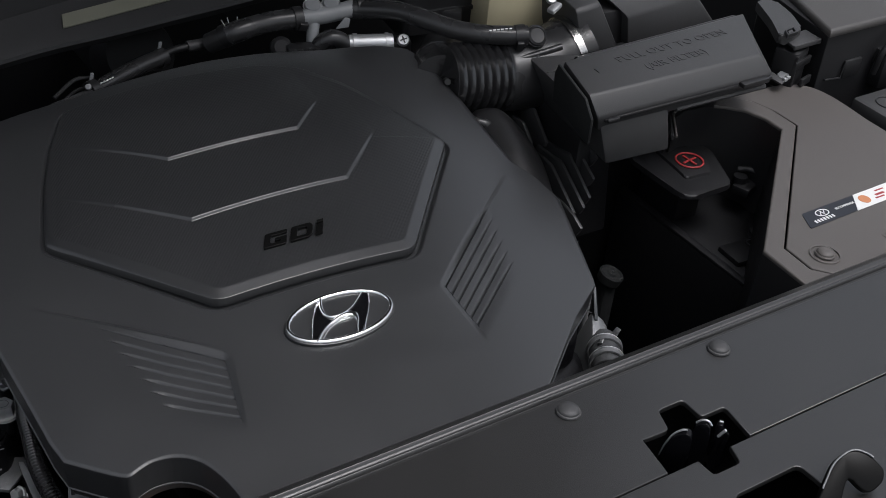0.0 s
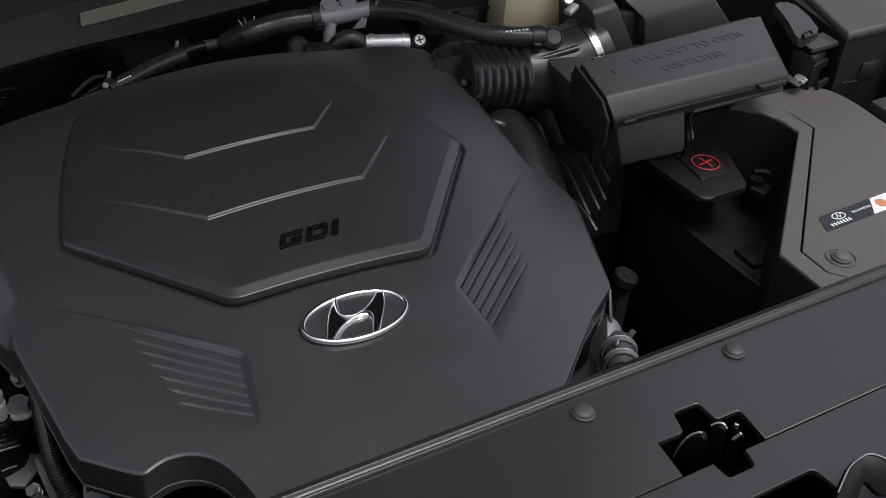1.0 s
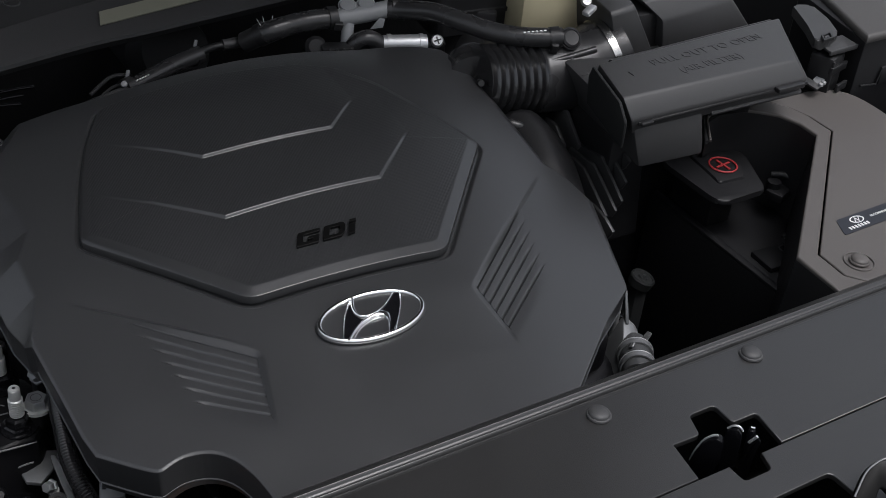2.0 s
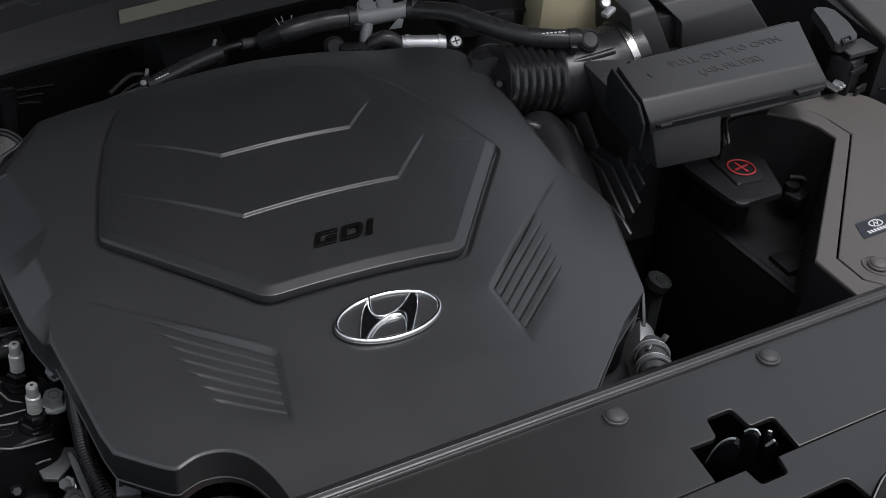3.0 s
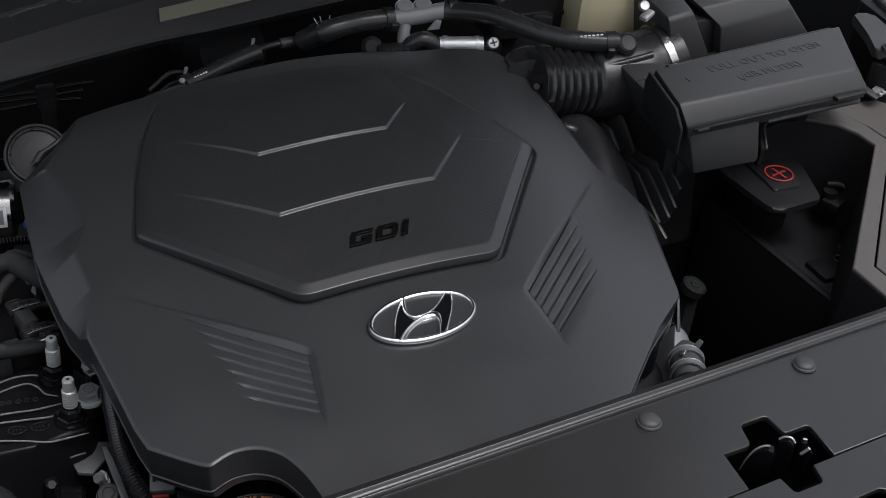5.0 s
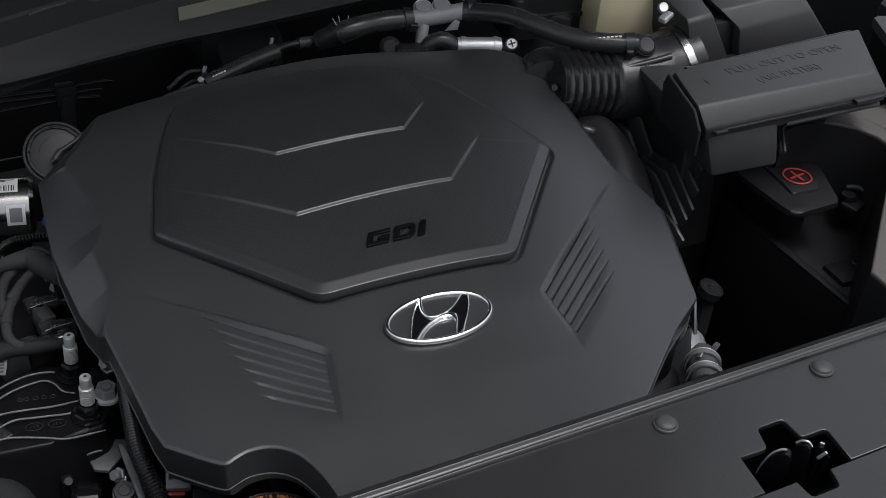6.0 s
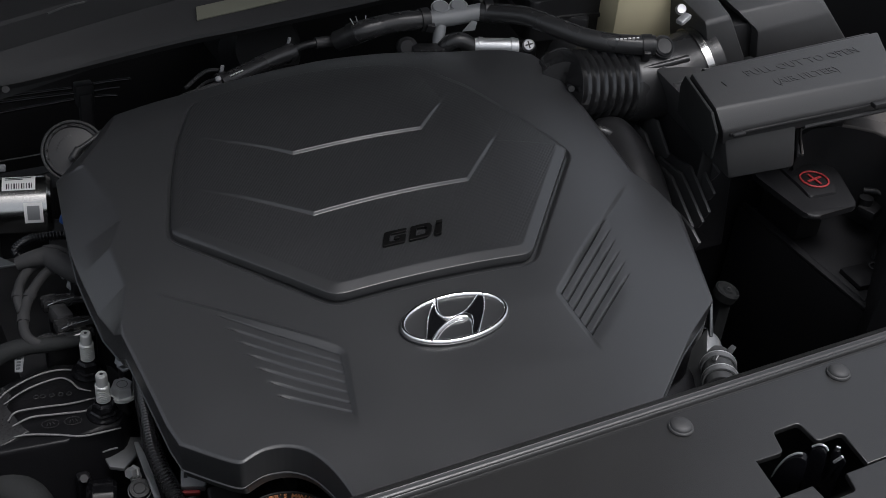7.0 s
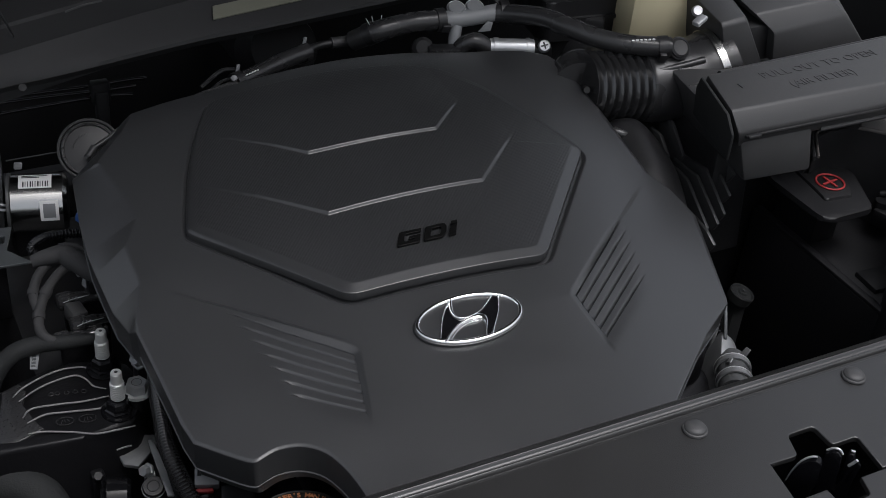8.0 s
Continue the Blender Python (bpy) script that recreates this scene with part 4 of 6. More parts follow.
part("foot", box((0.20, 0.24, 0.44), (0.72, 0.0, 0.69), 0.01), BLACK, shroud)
part("outline", plate([rounded([(0.555, -0.105), (0.72, -0.105), (0.72, -0.122), (0.555, -0.122)], 0.002, 2), rounded([(0.5562, -0.1062), (0.7188, -0.1062), (0.7188, -0.1208), (0.5562, -0.1208)], 0.002, 2)], 0.9306, 0.001), SHROUD, shroud)
pin2 = push_pin((0.475, -0.104, 0.9305), "brown-grey plastic push pin on the battery surround", "push pins")
for o in pin2.children:
    o.data = o.data.copy()
    o.data.materials[0] = SHROUD
part("washer", hoop((0.475, -0.104, 0.9305), (0, 0, 1), 0.0145, 0.0010), SHROUD, pin2)
sticker = thing("sticker", (0.56, -0.055, 0.9305), "dark and white printed sticker on the battery surround", "sticker")


def on_shroud(u, v):
    """A place on the sticker: u along it, v across it, 0 to 1."""
    a, b, c, d = Vector((0.496, -0.066)), Vector((0.622, -0.063)), Vector((0.645, -0.040)), Vector((0.507, -0.043))
    return (a.lerp(b, u)).lerp(d.lerp(c, u), v)


part("dark_field", plate([rounded([tuple(on_shroud(u, v)) for u, v in ((0, 0), (0.56, 0), (0.56, 1), (0, 1))], 0.003, 3)], 0.9307, 0.0005), INK, sticker)
part("white_field", plate([[tuple(on_shroud(u, v)) for u, v in ((0.562, 0), (1.25, 0), (1.25, 1), (0.562, 1))]], 0.9307, 0.0005), WHITE, sticker)
for k in range(7):
    p = on_shroud(0.085 + 0.033 * k, 0.24)
    part("print", box((0.0024, 0.0042, 0.0004), (p.x, p.y, 0.9311), 0), WHITE, sticker, "white printed bar")
p = on_shroud(0.19, 0.64)
badge = hoop((0, 0, 0), (0, 0, 1), 0.0048, 0.0005, 28)
badge.transform(Matrix.Translation((p.x, p.y, 0.9309)) @ Matrix.Diagonal((1.75, 1, 1, 1)))
part("print", badge, WHITE, sticker, "white printed oval")
for dx, turn in ((-0.0024, -38), (0.0, 12), (0.0024, -38)):
    part("print", box((0.0010, 0.0075, 0.0004), (p.x + dx, p.y, 0.9310), 0, (0, 0, turn)), WHITE, sticker, "white printed stroke")
p = on_shroud(0.44, 0.55)
part("lettering", lettering("RECOMMENDS", 0.0042, 0.0004, pose(p.x, p.y, 0.9310, 0, 0, 1)), WHITE, sticker, "small white letters")
p = on_shroud(0.67, 0.5)
part("print", lathe([(0.0, 0.0), (0.0068, 0.0), (0.0068, 0.0003), (0.0, 0.0003)], (p.x, p.y, 0.9308), seg=20), ORANGE, sticker, "orange printed disc")
for k, v in enumerate((0.75, 0.5, 0.3)):
    p = on_shroud(0.85, v)
    part("print", box((0.013, 0.0016 if k != 1 else 0.0026, 0.0004), (p.x, p.y, 0.9310), 0), RED, sticker, "red printed bar")

# ---- fuse box and connectors ----
fuse = thing("fuse_box", (0.82, 0.22, 0.47), "dark grey plastic fuse box beside the air box", "fuse box")
FUSE = [(0.7400, 0.1545), (1.0, 0.1545), (1.0, 0.44), (0.7870, 0.2910)]
part("lid", loft([[(x, y, 0.9885) for x, y in FUSE], [(x, y, 0.9955) for x, y in FUSE], [(0.7430, 0.1575, 0.9990), (1.0, 0.1575, 0.9990), (1.0, 0.437, 0.9990), (0.7890, 0.2885, 0.9990)]], 0.002), LIDPL, fuse, "grey lid")
# black shoulder left of the lid stands in for the lid's shaded bevel
part("base", loft([[(0.7520, 0.1640, 0.47), (1.0, 0.1640, 0.47), (1.0, 0.43, 0.47), (0.786, 0.300, 0.47)], [(0.7440, 0.1585, 0.9893), (1.0, 0.1585, 0.9893), (1.0, 0.437, 0.9893), (0.7720, 0.2950, 0.9893)]], 0.003), CAPPL, fuse)
part("frame", box((0.030, 0.005, 0.024), (0.802, 0.1575, 0.937), 0.002), BLACK, fuse)
part("foot_bead", tube([(0.756, 0.1565, 0.930), (0.784, 0.1565, 0.927), (0.787, 0.1565, 0.948), (0.816, 0.1565, 0.947)], 0.0012, smooth=False, seg=8), BLACK, fuse)
part("clip_loop", tube([(0.838, 0.150, 0.925), (0.840, 0.146, 0.957), (0.860, 0.146, 0.972), (0.885, 0.146, 0.968)], 0.004, seg=10), BLACK, fuse)
part("latch", box((0.05, 0.022, 0.05), (0.868, 0.152, 0.93), 0.004), BLACK, fuse)
relay = thing("relay_cover", (0.80, 0.07, 0.47), "dark grey square relay cover with moulded ring", "cover")
part("lid", box((0.16, 0.085, 0.03), (0.836, 0.070, 0.915), 0.006), BOXPL, relay)
part("mark", tube([(0.778, 0.078, 0.9306), (0.792, 0.086, 0.9306)], 0.0012, smooth=False, seg=6), BLACK, relay)
part("mark", hoop((0.785, 0.082, 0.9305), (0, 0, 1), 0.014, 0.001), BLACK, relay)
part("stand", box((0.14, 0.07, 0.44), (0.836, 0.070, 0.69), 0.004), BLACK, relay)
plug = thing("harness_connector", (0.71, 0.19, 0.90), "grey plastic harness connector with pale locking lever", "connector")
ARM = [(0.7331, 0.2685), (0.7092, 0.2189), (0.6867, 0.1830), (0.7000, 0.1760), (0.7282, 0.1865), (0.7462, 0.2204), (0.7567, 0.2590)]
part("duct_arm", prism(rounded(ARM, 0.006), 0.978, 0.990, 0.003), BOXPL, plug, "grey plastic cable channel")
part("body", box((0.036, 0.030, 0.050), (0.712, 0.180, 0.948), 0.004, (0, 0, 20)), PIT, plug)
part("rib", box((0.036, 0.004, 0.010), (0.716, 0.164, 0.958), 0.001, (0, 0, 14)), BLACK, plug)
part("rib", box((0.004, 0.005, 0.040), (0.702, 0.162, 0.950), 0.001, (0, 0, 14)), BLACK, plug)
lock = part("lever", prism([(0.7003, 0.1917), (0.7450, 0.1940), (0.7435, 0.1686), (0.6960, 0.1667)], 0.9785, 0.982, 0.001), BOXPL, plug, "grey locking lever")
part("lever_edge", box((0.047, 0.003, 0.006), (0.7198, 0.1668, 0.9795), 0.001, (0, 0, 2)), BOXPL, lock)
buckle = part("buckle", plate([[(0.6890, 0.1738), (0.7079, 0.1755), (0.7150, 0.1886), (0.6963, 0.1851)], [(0.6930, 0.1765), (0.7055, 0.1776), (0.7105, 0.1856), (0.6975, 0.1832)]], 0.9945, 0.005, 0.0006), BLACK, plug, "black square buckle")
part("tongue", plate([[(0.6960, 0.1782), (0.7040, 0.1789), (0.7068, 0.1838), (0.6990, 0.1826)]], 0.9935, 0.003), BOXPL, buckle)
part("tab", box((0.022, 0.004, 0.010), (0.722, 0.158, 0.936), 0.001, (0, 0, 14)), BLACK, plug)
part("stem", box((0.030, 0.03, 0.45), (0.706, 0.182, 0.70), 0.003), BLACK, plug)
earth = thing("earth_strap", (0.675, 0.165, 0.92), "bright metal fixing tab", "bracket")
part("tab", slab([(0.6859, 0.1716, 0.945), (0.7180, 0.1830, 0.947), (0.6910, 0.1573, 0.945), (0.6792, 0.1549, 0.944)], 0.002), GREYPL, earth, "pale triangular tab")
part("pin", box((0.005, 0.005, 0.004), (0.6830, 0.1562, 0.9465), 0.001), STEEL, earth)
part("pin", box((0.005, 0.005, 0.004), (0.6895, 0.1580, 0.9470), 0.001), STEEL, earth)
part("bar", slab([(0.672, 0.190, 0.944), (0.683, 0.186, 0.946), (0.684, 0.156, 0.944), (0.676, 0.154, 0.942)], 0.003), BOXPL, earth)

# ---- hoses at the back of the engine ----
hose = thing("heater_hose", (0.28, 0.44, 0.90), "black rubber heater hose with grey plastic joint", "hose")
part("rubber_hose", tube([(0.105, 0.475, 0.958), (0.121, 0.458, 0.974), (0.140, 0.455, 0.979), (0.170, 0.457, 0.980), (0.203, 0.452, 0.981)], 0.0115), RUBBER, hose)
part("rubber_hose", tube([(0.268, 0.444, 0.984), (0.2776, 0.436, 0.9854), (0.3026, 0.404, 0.9924), (0.3217, 0.374, 0.9913), (0.3424, 0.347, 0.988), (0.3656, 0.325, 0.9876), (0.3934, 0.31, 0.9879), (0.4092, 0.302, 0.9891)], 0.0110), RUBBER, hose)
part("joint", tube([(0.195, 0.453, 0.980), (0.235, 0.448, 0.981), (0.270, 0.444, 0.985)], 0.0098), GREYPL, hose, "grey plastic joint")
for x, y in ((0.222, 0.457), (0.244, 0.454)):
    part("knob", lathe([(0.0, 0.0), (0.0105, 0.0), (0.0105, 0.005), (0.0085, 0.008), (0.0, 0.0085)], (x, y, 0.986), (-0.15, -0.35, 0.9), 24), GREYPL, hose)
    part("knob_ring", hoop((x - 0.0006, y - 0.0014, 0.991), (-0.15, -0.35, 0.9), 0.0104, 0.0006, 28), STEEL, hose)
part("branch", tube([(0.218, 0.446, 0.974), (0.214, 0.440, 0.962), (0.212, 0.436, 0.950)], 0.007), GREYPL, hose)
part("branch", tube([(0.268, 0.452, 0.990), (0.30, 0.47, 1.002), (0.33, 0.49, 1.004)], 0.007), BLACK, hose)
for x, y, z, ax in ((0.200, 0.4525, 0.981, (1, -0.12, 0.02)), (0.276, 0.4425, 0.985, (1, -0.28, 0))):
    part("clamp", band((x, y, z), ax, 0.0118, 0.010, 0.0012), BLACK, hose)
    part("clamp_tab", box((0.010, 0.006, 0.010), (x + 0.002, y - 0.012, z - 0.005), 0.001, (20, 10, -10)), BLACK, hose)
part("clamp", band((0.4014, 0.306, 0.9878), (0.90, -0.40, 0.10), 0.0112, 0.011, 0.0014), BLACK, hose)
part("clamp_tab", box((0.008, 0.006, 0.012), (0.3956, 0.296, 0.9811), 0.001, (20, 0, -20)), BLACK, hose)
part("clamp", band((0.119, 0.4605, 0.972), (0.6, -0.55, 0.55), 0.0118, 0.010, 0.001), BLACK, hose)
for k, (dx, dy) in enumerate(((-0.006, 0.006), (0.0, 0.009), (0.008, 0.007))):
    part("wire", tube([(0.122 + dx, 0.452 + dy, 0.984), (0.120 + dx * 1.4, 0.453 + dy, 0.992)], 0.0006, smooth=False, seg=6), STEEL, hose)
for k in range(6):
    part("print", box((0.0028, 0.0012, 0.003), (0.3640 + 0.0038 * k, 0.3120 - 0.0022 * k, 0.9981 + 0.0008 * k), 0, (40, 0, -25)), WHITE, hose, "white printed bar")
breather = thing("breather_hose", (0.0, 0.47, 0.90), "black rubber breather hose with spring clips", "hose")
part("rubber_hose", tube([(-0.046, 0.431, 0.953), (-0.018, 0.444, 0.954), (0.020, 0.461, 0.955), (0.050, 0.472, 0.955)], [(0, 0.0085), (0.5, 0.009), (1, 0.009)]), RUBBER, breather)
part("pipe", tube([(0.048, 0.474, 0.955), (0.070, 0.482, 0.955), (0.094, 0.482, 0.955), (0.131, 0.478, 0.956)], 0.0042), BLACK, breather)
part("sleeve", tube([(0.082, 0.483, 0.955), (0.102, 0.4825, 0.955)], 0.0062, smooth=False), BOXPL, breather)
part("bright_pipe", tube([(0.1094, 0.4712, 0.950), (0.156, 0.4859, 0.950)], 0.0016, smooth=False), ALUM, breather)
part("sensor", lathe([(0.0, -0.02), (0.012, -0.02), (0.012, 0.0), (0.008, 0.004), (0.0, 0.004)], (0.176, 0.442, 0.955), (-0.3, -0.8, 0.5), 20), PIT, breather)
for x, y in ((-0.044, 0.434), (0.046, 0.472)):
    part("clip", band((x, y, 0.9535), (0.9, 0.42, 0.02), 0.0090, 0.010, 0.0012), BLACK, breather)
    part("clip_tab", box((0.0042, 0.002, 0.008), (x + 0.002, y + 0.005, 0.966), 0.0006, (0, 15, 20)), GREYPL, breather)
part("clip_head", lathe([(0.0, 0.0), (0.0036, 0.0), (0.003, 0.002), (0.0, 0.003)], (-0.050, 0.428, 0.961), (-0.2, -0.6, 0.7), 16), GREYPL, breather)
for k in range(5):
    part("print", box((0.0022, 0.0012, 0.005), (-0.036 + 0.0036 * k, 0.4305 + 0.0016 * k, 0.9605), 0, (40, 0, 24)), WHITE, breather, "white printed bar")
loom = thing("rear_loom", (-0.08, 0.42, 0.90), "black wiring loom end with tape behind the cover", "loom")
part("tape", tube([(-0.125, 0.412, 0.938), (-0.095, 0.418, 0.948), (-0.068, 0.424, 0.951), (-0.045, 0.430, 0.953)], [(0, 0.003), (0.4, 0.006), (1, 0.005)]), MATT, loom)
part("wire", tube([(-0.085, 0.430, 0.955), (-0.060, 0.440, 0.965), (-0.040, 0.444, 0.962)], 0.0022, seg=8), BLACK, loom)
part("wire", tube([(-0.075, 0.424, 0.955), (-0.060, 0.432, 0.958), (-0.044, 0.436, 0.956)], 0.0016, seg=8), BLACK, loom)
for at, size in (((-0.112, 0.418, 0.932), (0.020, 0.012, 0.008)), ((-0.088, 0.412, 0.938), (0.012, 0.010, 0.008))):
    part("clip", box(size, at, 0.002, (10, 0, 15)), FIN, loom)
coolant = thing("metal_pipe", (0.27, 0.41, 0.90), "bright steel coolant pipe with black elbow", "pipe")
part("pipe", tube([(0.248, 0.417, 0.957), (0.275, 0.406, 0.958), (0.294, 0.399, 0.958)], 0.0098), STEEL, coolant)
part("bead", band((0.254, 0.4145, 0.957), (0.92, -0.38, 0.02), 0.0098, 0.005, 0.0014), STEEL, coolant)
part("bead", band((0.288, 0.4012, 0.958), (0.92, -0.38, 0.02), 0.0098, 0.004, 0.0012), STEEL, coolant)
part("elbow", tube([(0.214, 0.430, 0.940), (0.217, 0.428, 0.956), (0.228, 0.424, 0.964), (0.240, 0.420, 0.960), (0.250, 0.416, 0.950)], 0.0098), RUBBER, coolant)
part("hook", slab([(0.236, 0.428, 0.972), (0.250, 0.423, 0.974), (0.252, 0.423, 0.984), (0.246, 0.425, 0.986)], 0.002), GREYPL, coolant)
screw = thing("cross_head_screw", (0.304, 0.392, 0.945), "bright cross-head screw in a black clamp", "screw")
part("head", lathe([(0.0, -0.004), (0.0072, -0.004), (0.0072, 0.001), (0.0058, 0.003), (0.0, 0.0034)], (0.304, 0.392, 0.962), (-0.35, -0.70, 0.62), 24), STEEL, screw)
M_SCREW = Matrix.Translation((0.304, 0.392, 0.962)) @ Vector((-0.35, -0.70, 0.62)).to_track_quat("Z", "Y").to_matrix().to_4x4()
for turn in (20, 110):
    cross = box((0.0085, 0.0016, 0.001), (0, 0, 0.0034), 0, (0, 0, turn))
    cross.transform(M_SCREW)
    part("slot", cross, BLACK, screw)
part("bracket", box((0.026, 0.02, 0.024), (0.305, 0.402, 0.948), 0.003, (0, 0, -20)), BLACK, screw)
multiplug = thing("coil_connector", (0.20, 0.43, 0.90), "black plastic multi-way connector", "connector")
part("body", box((0.036, 0.018, 0.018), (0.196, 0.430, 0.950), 0.002, (0, 0, -15)), BLACK, multiplug)
for k in range(4):
    part("rib", box((0.002, 0.003, 0.016), (0.184 + 0.008 * k, 0.4235 - 0.0021 * k, 0.951), 0.0005, (0, 0, -15)), BOXPL, multiplug)
part("stalk", box((0.02, 0.016, 0.10), (0.196, 0.434, 0.90), 0.002), BLACK, multiplug)

# ---- rear of the bay ----
cowl = thing("cowl_trim", (0.05, 0.55, 0.90), "dark grey plastic cowl edge with a pale label", "trim")
LOW = [(-0.40, 0.40), (-0.3106, 0.436), (-0.2755, 0.452), (-0.2333, 0.458), (-0.18, 0.468), (-0.1204, 0.4806), (-0.0584, 0.4924), (0.0045, 0.4985), (0.0729, 0.5077), (0.1443, 0.5175), (0.25, 0.53), (0.45, 0.54), (0.85, 0.53)]
HIGH = [(-0.40, 0.425), (-0.3058, 0.4569), (-0.2725, 0.4669), (-0.232, 0.4804), (-0.1878, 0.4952), (-0.139, 0.5114), (-0.0806, 0.5285), (-0.0132, 0.545), (0.05, 0.557), (0.10, 0.566), (0.25, 0.585), (0.45, 0.59), (0.85, 0.575)]
low_line, high_line = curve_points([(x, y, 0.98) for x, y in LOW], 6), curve_points([(x, y, 1.0) for x, y in HIGH], 6)
strip = bmesh.new()
cols = []
for a, b in zip(low_line, high_line):
    d = (b - a)
    d.z = 0
    d.normalize()
    cols.append([strip.verts.new(p) for p in (a + d * 0.012 - Vector((0, 0, 0.016)), a - d * 0.001 - Vector((0, 0, 0.004)), a + Vector((0, 0, 0.0)), a.lerp(b, 0.35) + Vector((0, 0, 0.0015)), a.lerp(b, 0.8) + Vector((0, 0, 0.001)), b + Vector((0, 0, 0.003)), b + d * 0.003, b + d * 0.004 - Vector((0, 0, 0.05)))])
for a, b in zip(cols, cols[1:]):
    for k in range(7):
        strip.faces.new((a[k], a[k + 1], b[k + 1], b[k]))
part("band", strip, SEAL, cowl, smooth=35)
part("label", slab([(-0.0450, 0.5070, 0.9900), (0.150, 0.5385, 0.9915), (0.157, 0.5570, 0.9980), (-0.0400, 0.5245, 0.9966)], 0.0016, 0), PALE, cowl, "pale grey-green label")
scuttle = thing("scuttle_panel", (-0.1, 0.62, 0.90), "dark plastic scuttle panel with moulded seams", "panel")
EDGE0 = [(x, y + 0.002) for x, y in HIGH]
line0 = curve_points([(x, y, 1.03) for x, y in EDGE0], 6)
top = bmesh.new()
cols = [[top.verts.new(p) for p in (a - Vector((0, 0, 0.03)), a - Vector((0, 0.0, 0.002)), a + Vector((0, 0.003, 0.001)), a + Vector((-0.02, 0.06, 0.012)), a + Vector((-0.05, 0.25, 0.03)), a + Vector((-0.05, 0.25, -0.06)))] for a in line0]
for a, b in zip(cols, cols[1:]):
    for k in range(5):
        top.faces.new((a[k], a[k + 1], b[k + 1], b[k]))
part("sheet", top, SEAL, scuttle, smooth=35)
part("seam", tube([(-0.262, 0.438, 1.034), (-0.265, 0.47, 1.040), (-0.272, 0.53, 1.048)], 0.0012, seg=6), BLACK, scuttle)
part("badge", hoop((-0.135, 0.500, 1.034), (0, -0.1, 1), 0.008, 0.0008, 28), BOXPL, scuttle)
part("badge", tube([(-0.205, 0.478, 1.034), (-0.185, 0.487, 1.0345), (-0.165, 0.492, 1.0345)], 0.001, seg=6), BOXPL, scuttle)
bottle = thing("fluid_tank", (0.45, 0.42, 0.47), "yellowed white plastic fluid reservoir behind the duct", "reservoir")
part("tank", box((0.098, 0.09, 0.10), (0.470, 0.420, 0.972), 0.016, (0, 0, -12)), TANK, bottle)
part("foot", box((0.06, 0.06, 0.46), (0.482, 0.405, 0.70), 0.006, (0, 0, -18)), BLACK, bottle)
washer = thing("reservoir_lid", (0.36, 0.46, 0.47), "black rectangular reservoir lid with raised bead", "lid")
part("lid", prism(rounded([(0.328, 0.436), (0.452, 0.424), (0.468, 0.520), (0.340, 0.532)], 0.014), 0.940, 0.990, 0.003, inset=0.002), BLACK, washer)
part("bead", prism(rounded([(0.324, 0.432), (0.456, 0.420), (0.472, 0.524), (0.336, 0.536)], 0.016), 0.9655, 0.9705, 0.0015), BLACK, washer)
part("body", box((0.07, 0.07, 0.50), (0.39, 0.462, 0.72), 0.004, (0, 0, -35)), BLACK, washer)
servo = thing("brake_servo", (0.10, 0.60, 0.80), "black round servo drum on the bulkhead", "servo")
part("drum", lathe([(0.0, -0.12), (0.040, -0.12), (0.045, -0.02), (0.041, -0.004), (0.030, 0.0), (0.0, 0.004)], (0.0838, 0.624, 0.880), (-0.1, -0.85, 0.45), 48), PIT, servo)
part("stand", box((0.05, 0.33, 0.06), (0.085, 0.74, 0.83), 0.005), PIT, servo)

# ---- left side of the engine ----
mount = thing("engine_mount", (-0.30, 0.16, 0.47), "black cast engine mount bracket with raised ribs", "bracket")
part("casting", loft([[(-0.42, 0.125, 0.72), (-0.290, 0.090, 0.72), (-0.245, 0.105, 0.72), (-0.222, 0.160, 0.72), (-0.235, 0.205, 0.72), (-0.28, 0.225, 0.72), (-0.325, 0.217, 0.72), (-0.42, 0.20, 0.72)],
                      [(-0.42, 0.138, 0.812), (-0.293, 0.119, 0.818), (-0.250, 0.119, 0.818), (-0.224, 0.160, 0.818), (-0.235, 0.200, 0.818), (-0.28, 0.220, 0.818), (-0.320, 0.212, 0.814), (-0.42, 0.190, 0.805)]], 0.006), CAST, mount)
# ribs far paler than the casting put its edge highlights into the colour
for line in ([(-0.3387, 0.1870), (-0.3281, 0.1962), (-0.3090, 0.2047), (-0.2907, 0.2082), (-0.2738, 0.2049), (-0.2669, 0.1981)], [(-0.3349, 0.1800), (-0.3199, 0.1890), (-0.3039, 0.1946), (-0.2835, 0.1964), (-0.2753, 0.1891), (-0.2709, 0.1768), (-0.2618, 0.1692)],
             [(-0.3362, 0.1584), (-0.3272, 0.1669), (-0.3060, 0.1647), (-0.2826, 0.1601), (-0.2581, 0.1590)], [(-0.3340, 0.1508), (-0.3177, 0.1556), (-0.2993, 0.1520), (-0.2762, 0.1467), (-0.2635, 0.1463)],
             [(-0.3360, 0.1375), (-0.3224, 0.1350), (-0.3009, 0.1256), (-0.2842, 0.1170), (-0.2677, 0.1150), (-0.2508, 0.1142)]):
    part("rib", tube([(x, y, 0.8185) for x, y in line], [(0, 0.0005), (0.15, 0.0009), (0.85, 0.0009), (1, 0.0005)], seg=8), CASTRIB, mount, "cast edge, its highlights painted as bright grain")
part("rib", tube([(-0.2694, 0.1100, 0.800), (-0.2630, 0.1098, 0.801), (-0.2563, 0.1095, 0.801)], 0.0008, seg=8), CASTRIB, mount, "cast edge, its highlights painted as bright grain")
